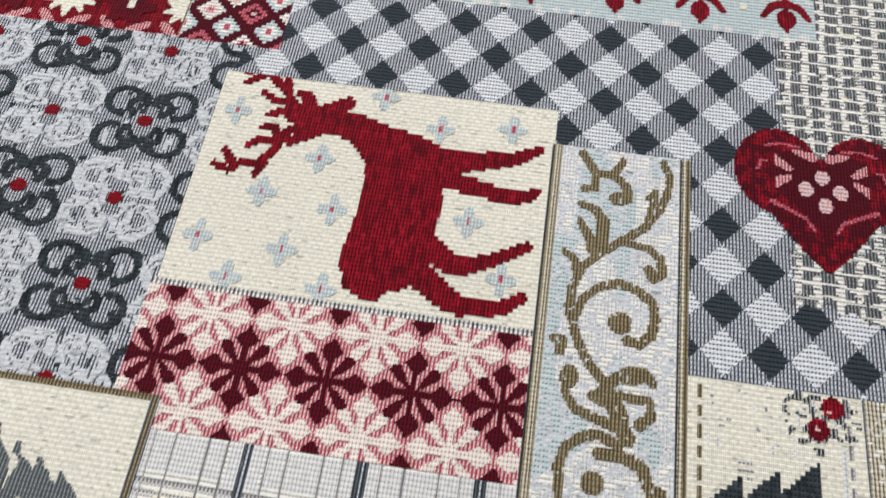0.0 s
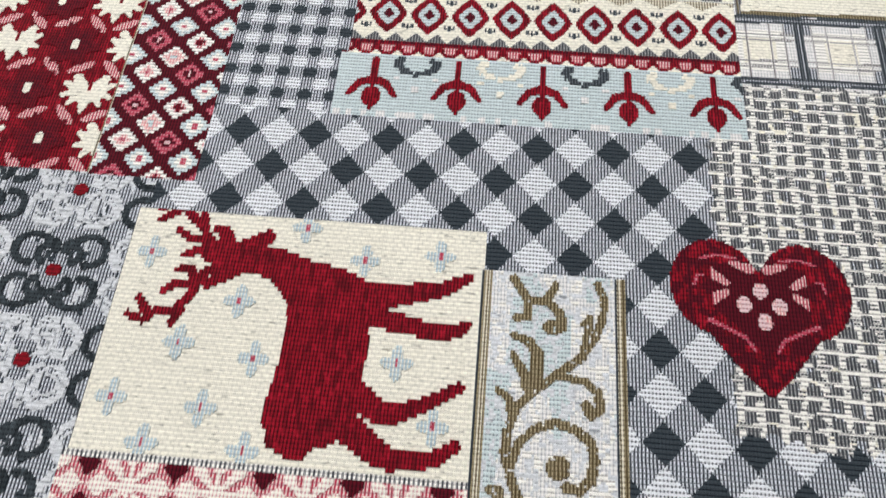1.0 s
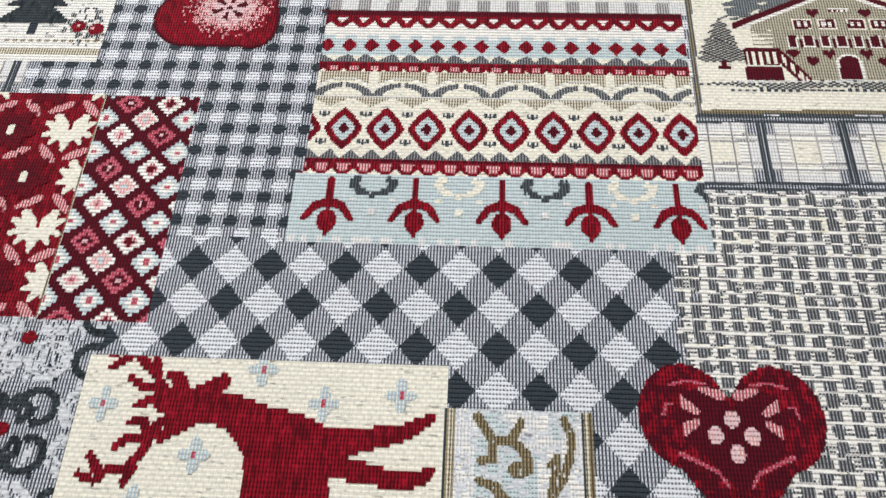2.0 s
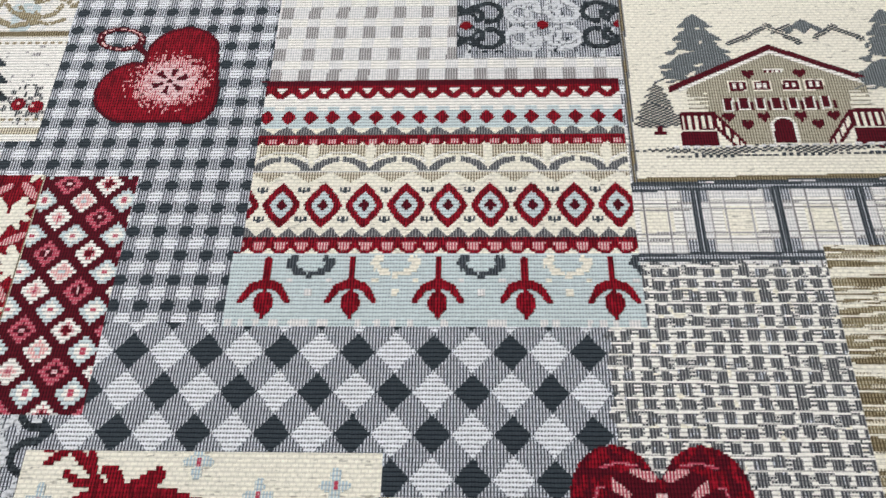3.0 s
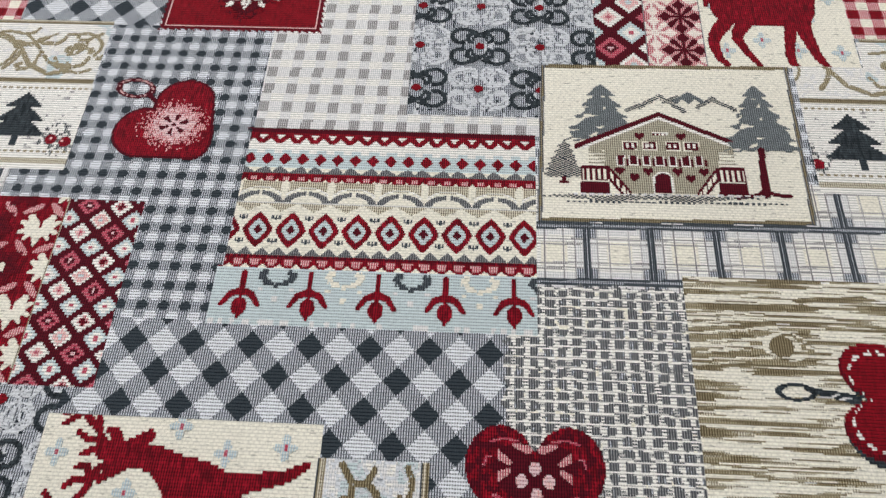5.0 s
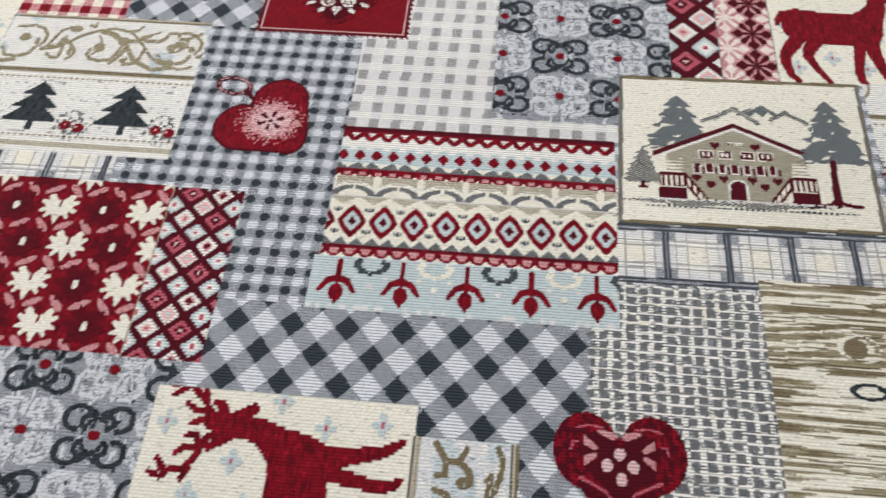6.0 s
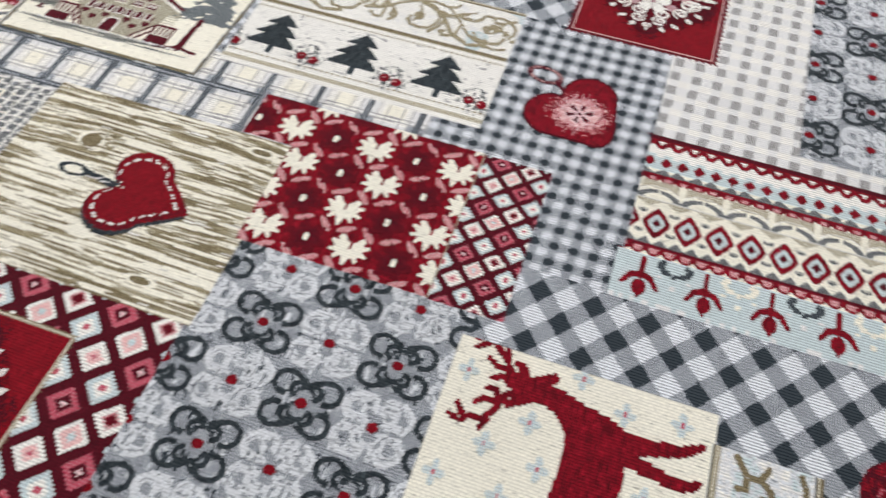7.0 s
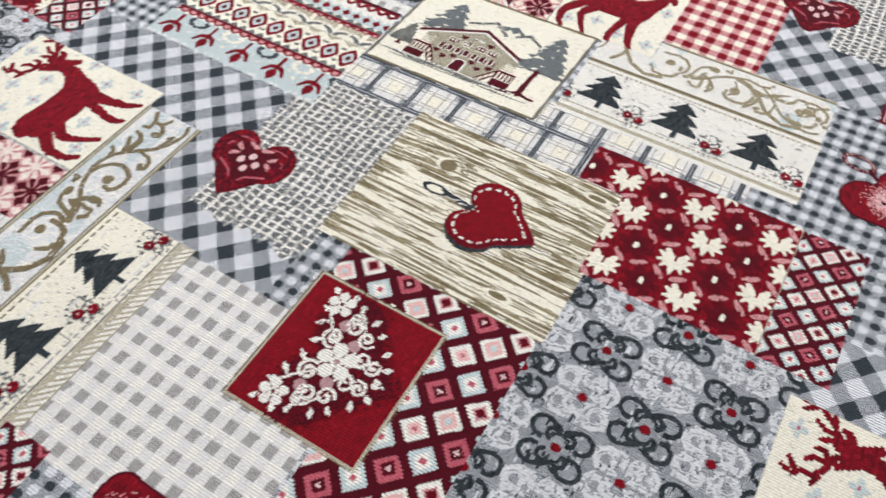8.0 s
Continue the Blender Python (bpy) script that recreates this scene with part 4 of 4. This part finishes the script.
patch("herringbone_patch", "cream and olive herringbone border", 87.0, 98, -120, 60, lambda x, y: pick(
    WOOL, ((y - 0.9 * x) % 3.6 < 1.7, TAN), ((x < 92) & (grains(x, y, 0.7, 1.0, 68) > 0.25), TAN), (x < 87.9, CHAR), (x > 97.2, WOODY)))

# lower chalet picture, turned
c2 = framed("chalet_patch", "cream picture patch with olive border", -171, -85, -80, 35.5, 2.0, CREAM)
chalet_picture(c2, turned, -171, -85, -80, 35.5)

# wide argyle and the red floral pictures
patch("argyle_patch", "large maroon, pink and white argyle diamond patch", -303, -201.5, -16, 102, lambda x, y: np.where((y < 10) & (x < -258 + REPEAT * (x > 0)), -1, argyle(-226.6, 58.5, 20.4, 20.0)(x, y)))


def floral_heart(u, v):
    a = abs(u)
    k = pick(-1, (heart(u, v - 2, 76, 56) & (grains(u + 90, v + 90, 0.7, 0.7, 55) > 0.7), MAROON), (heart(u, v - 2, 68, 48) & (grains(u + 90, v + 90, 0.6, 0.6, 55) > 0.42), MAROON))
    m = np.zeros(u.shape, bool)
    m |= spiral(a, v, 9.5, 10.0, 5.2, 1.2, 200, -1.3, 0.8, 1.1) | spiral(a, v, 19, 4.0, 4.6, 1.2, 20, 1.3, 0.8, 1.0) | spiral(a, v, 7.0, -7.5, 4.6, 1.0, 80, 1.3, 0.6, 0.8) | spiral(a, v, 16.0, -4.0, 4.4, 1.0, 250, -1.2, 0.7, 0.9) | spiral(a, v, 23.0, 6.0, 3.6, 0.9, 300, -1.2, 0.6, 0.8)
    m |= line(a, v, [(1.5, -3), (3, -9)], 0.8, 0.6) | spiral(a, v, 6.0, -14.0, 4.3, 0.8, 100, 1.4, 0.7, 0.9) | disc(a, v, 1.2, -19.5, 1.3, 1.9) | disc(u, v, 0, -22.5, 0.8, 1.5) | line(a, v, [(7, 6), (13, 13), (19, 18)], 0.6, 0.7) | line(a, v, [(14, -4), (24, 2), (27, 7)], 0.5, 0.6)
    for lx, ly, l2x, l2y in ((15, 17, 12, 21), (20, 19, 21, 23), (28, 6, 30, 7), (24, -2, 27, -4), (20, -8, 22, -10), (13, -15, 16, -17), (7, -19, 9, -22), (30, 22, 32, 24), (6, 14, 3, 18), (31, 13, 33, 12)):
        m |= disc(a, v, (lx + l2x) / 2, (ly + l2y) / 2, 1.6, 1.4) | bar(a, v, lx, ly, l2x, l2y, 0.9, 0.6)
    m &= grains(u + 90, v + 90, 0.9, 0.6, 56) > 0.2
    for fx, fy, s in ((0, 1.5, 1.75), (25.6, 16.6, 1.25)):
        for q in range(5):
            c, t = math.cos(radians(72 * q + 18)), math.sin(radians(72 * q + 18))
            m |= disc(a, v, fx + 3.5 * s * c, fy + 3.5 * s * t, 1.95 * s)
        m |= disc(a, v, fx, fy, 1.7 * s)
        m &= ~disc(a, v, fx, fy, 0.8 * s)
    for fx, fy in ((17, 8.5), (10.5, -1.0)):
        k[disc(a, v, fx, fy, 3.0)] = DUSTY
    k[m] = WOOL
    k[disc(u, v, 0, 1.5, 1.1)] = DUSTY
    return k


def red_square(x0, x1, y0, y1, turn):
    def edge(x, y):
        e = np.minimum(np.minimum(x - x0, x1 - x), np.minimum(y - y0, y1 - y))
        wave = 0.9 + 1.0 * np.sin((x + y) * 2.1) * np.cos((x - y) * 2.1)
        if turn == 0:
            notch = 1.5 * abs(np.sin((x + y) * 0.9))
            return pick(BRED, ((e > 3.4) & (e < 3.95), PPINK), (e < 3.2, DEEP), (e < notch, -1))
        return pick(BRED, (e < 2.4, TAN), (e < 1.3, OLIVE), (e < wave * 0.6, -1))
    own = patch("red_floral_patch", "red picture patch with white floral heart", x0, x1, y0, y1, edge)
    motif("floral_heart", "white floral filigree heart", own, (x0 + x1) / 2 + (1 if turn else 0), (y0 + y1) / 2, 37, 35, floral_heart, turn=turn, stitch=1)


red_square(-307.5, -236.8, 9.0, 84.5, 90)
red_square(-101, -19.5, 326.5, 405, 0)
patch("argyle_patch", "small maroon, pink and white argyle diamond patch", 90, 116, -120, -47, argyle(100.0, -60.0, 13.8, 13.2))

# ---- mesh from the grid ----
def runs(own, col):
    """Rectangles of one yarn and one owner: first and last row and column, owner, yarn."""
    edge = np.ones((NR, NC), bool)
    edge[:, 1:] = (own[:, 1:] != own[:, :-1]) | (col[:, 1:] != col[:, :-1])
    rr, c0 = np.nonzero(edge)
    c1 = np.append(c0[1:], NC)
    c1[np.append(rr[1:] != rr[:-1], True)] = NC
    oo, kk = own[rr, c0], col[rr, c0]
    order = np.lexsort((rr, c1, c0, kk, oo))
    rr, c0, c1, oo, kk = rr[order], c0[order], c1[order], oo[order], kk[order]
    fresh = np.ones(len(rr), bool)
    fresh[1:] = (rr[1:] != rr[:-1] + 1) | (c0[1:] != c0[:-1]) | (c1[1:] != c1[:-1]) | (oo[1:] != oo[:-1]) | (kk[1:] != kk[:-1])
    first = np.nonzero(fresh)[0]
    last = np.append(first[1:], len(rr)) - 1
    keep = oo[first] >= 0
    return [a[keep] for a in (rr[first], rr[last] + 1, c0[first], c1[first], oo[first], kk[first])]


LAYERS = (runs(OWN, COL), runs(TOPOWN, TOPCOL))


def woven_mesh(name, own):
    QR0, QR1, QC0, QC1, QO, QK = LAYERS[OWNERS[own][2] is not None]
    s = slice(np.searchsorted(QO, own), np.searchsorted(QO, own, "right"))
    n = s.stop - s.start
    if n == 0:
        return None
    parent = OWNERS[own][2]
    raised = parent is not None
    # a piece that runs past the repeat's end goes on beside its first part
    start = HOME[parent] - 60 if raised else HOME[own]
    begin = start + (QC0[s] - start) % NC
    end = begin + QC1[s] - QC0[s]
    xa, xb = (X0 + begin * CELL) / 1000, (X0 + end * CELL) / 1000
    ya, yb = (Y0 + QR0[s] * CELL) / 1000, (Y0 + QR1[s] * CELL) / 1000
    z = 0.00022 if raised else 0.0
    top = np.stack([np.stack([xa, ya, 0 * xa + z], 1), np.stack([xb, ya, 0 * xa + z], 1), np.stack([xb, yb, 0 * xa + z], 1), np.stack([xa, yb, 0 * xa + z], 1)], 1)
    base = np.arange(n)[:, None] * 4
    faces = base + np.array([[0, 1, 2, 3]])
    kinds = QK[s].astype(np.int32)
    verts = top.reshape(-1, 3)
    if raised:
        low = top.copy()
        low[:, :, 2] = -0.00015
        verts = np.concatenate([verts, low.reshape(-1, 3)])
        d = 4 * n
        walls = np.concatenate([np.stack([base[:, 0] + i, base[:, 0] + d + i, base[:, 0] + d + j, base[:, 0] + j], 1) for i, j in ((0, 1), (1, 2), (2, 3), (3, 0))])
        walls = walls[:, ::-1]
        faces, kinds = np.concatenate([faces, walls]), np.concatenate([kinds, np.tile(kinds, 4)])
    me = bpy.data.meshes.new(name)
    me.vertices.add(len(verts))
    me.vertices.foreach_set("co", verts.astype(np.float32).ravel())
    me.loops.add(faces.size)
    me.loops.foreach_set("vertex_index", faces.astype(np.int32).ravel())
    me.polygons.add(len(faces))
    me.polygons.foreach_set("loop_start", np.arange(0, faces.size, 4, dtype=np.int32))
    used = np.unique(kinds)
    for u in used:
        me.materials.append(MATS[u])
    me.polygons.foreach_set("material_index", np.searchsorted(used, kinds).astype(np.int32))
    me.polygons.foreach_set("use_smooth", np.zeros(len(faces), bool))
    me.update(calc_edges=True)
    return me


def box(name, x0, x1, y0, y1, z0, z1, mat, bevel=0.0):
    bm = bmesh.new()
    bmesh.ops.create_cube(bm, size=1.0, matrix=pose((x0 + x1) / 2, (y0 + y1) / 2, (z0 + z1) / 2) @ Matrix.Diagonal((x1 - x0, y1 - y0, z1 - z0, 1)))
    if bevel:
        bmesh.ops.bevel(bm, geom=bm.edges[:], offset=bevel, segments=2, affect="EDGES")
    me = bpy.data.meshes.new(name)
    bm.to_mesh(me)
    bm.free()
    me.materials.append(mat)
    return new(name, me)


WX0, WX1, WY0, WY1 = (X0 - REPEAT) / 1000, (X0 + 2 * REPEAT) / 1000 + 0.18, Y0 / 1000, (Y0 + NR * CELL) / 1000
cloth = box("tapestry_fabric", WX0 - 0.006, WX1 + 0.006, WY0 - 0.006, WY1 + 0.006, -0.0011, -0.0001, BACKING, 0.0003)
tagged(cloth, "woven red, grey and cream patchwork tapestry cloth laid flat on counter", "fabric")
MESHES = [woven_mesh(o[0], i) for i, o in enumerate(OWNERS)]
for shift in (-1, 0, 1):
    made = {}
    for i, (nm, label, parent) in enumerate(OWNERS):
        if MESHES[i] is None:
            continue
        ob = new(nm, MESHES[i])
        ob["label"] = label
        if parent is None or parent not in made:
            ob.parent = cloth
            ob.location = (shift * REPEAT / 1000, 0, 0)
        else:
            ob.parent = made[parent]
        made[i] = ob

# ---- counter and room ----
tagged(box("counter", WX0 - 0.25, WX1 + 0.25, -0.55, 0.75, -0.9, -0.0012, LAMINATE, 0.004), "plain pale laminate counter under the cloth", "counter", kind="structure")
tagged(box("floor", -3.6, 3.4, -3.0, 3.2, -1.0, -0.9, FLOOR_MAT), "plain grey vinyl floor", "floor", kind="structure")
tagged(box("ceiling", -3.6, 3.4, -3.0, 3.2, 1.8, 1.9, PAINT_WALL), "plain white ceiling", "ceiling", kind="structure")
for nm, x0, x1, y0, y1 in (("wall_north", -3.6, 3.4, 3.2, 3.3), ("wall_south", -3.6, 3.4, -3.1, -3.0), ("wall_west", -3.7, -3.6, -3.0, 3.2), ("wall_east", 3.4, 3.5, -3.0, 3.2)):
    tagged(box(nm, x0, x1, y0, y1, -0.9, 1.8, PAINT_WALL), "plain off-white wall", "wall", kind="structure")
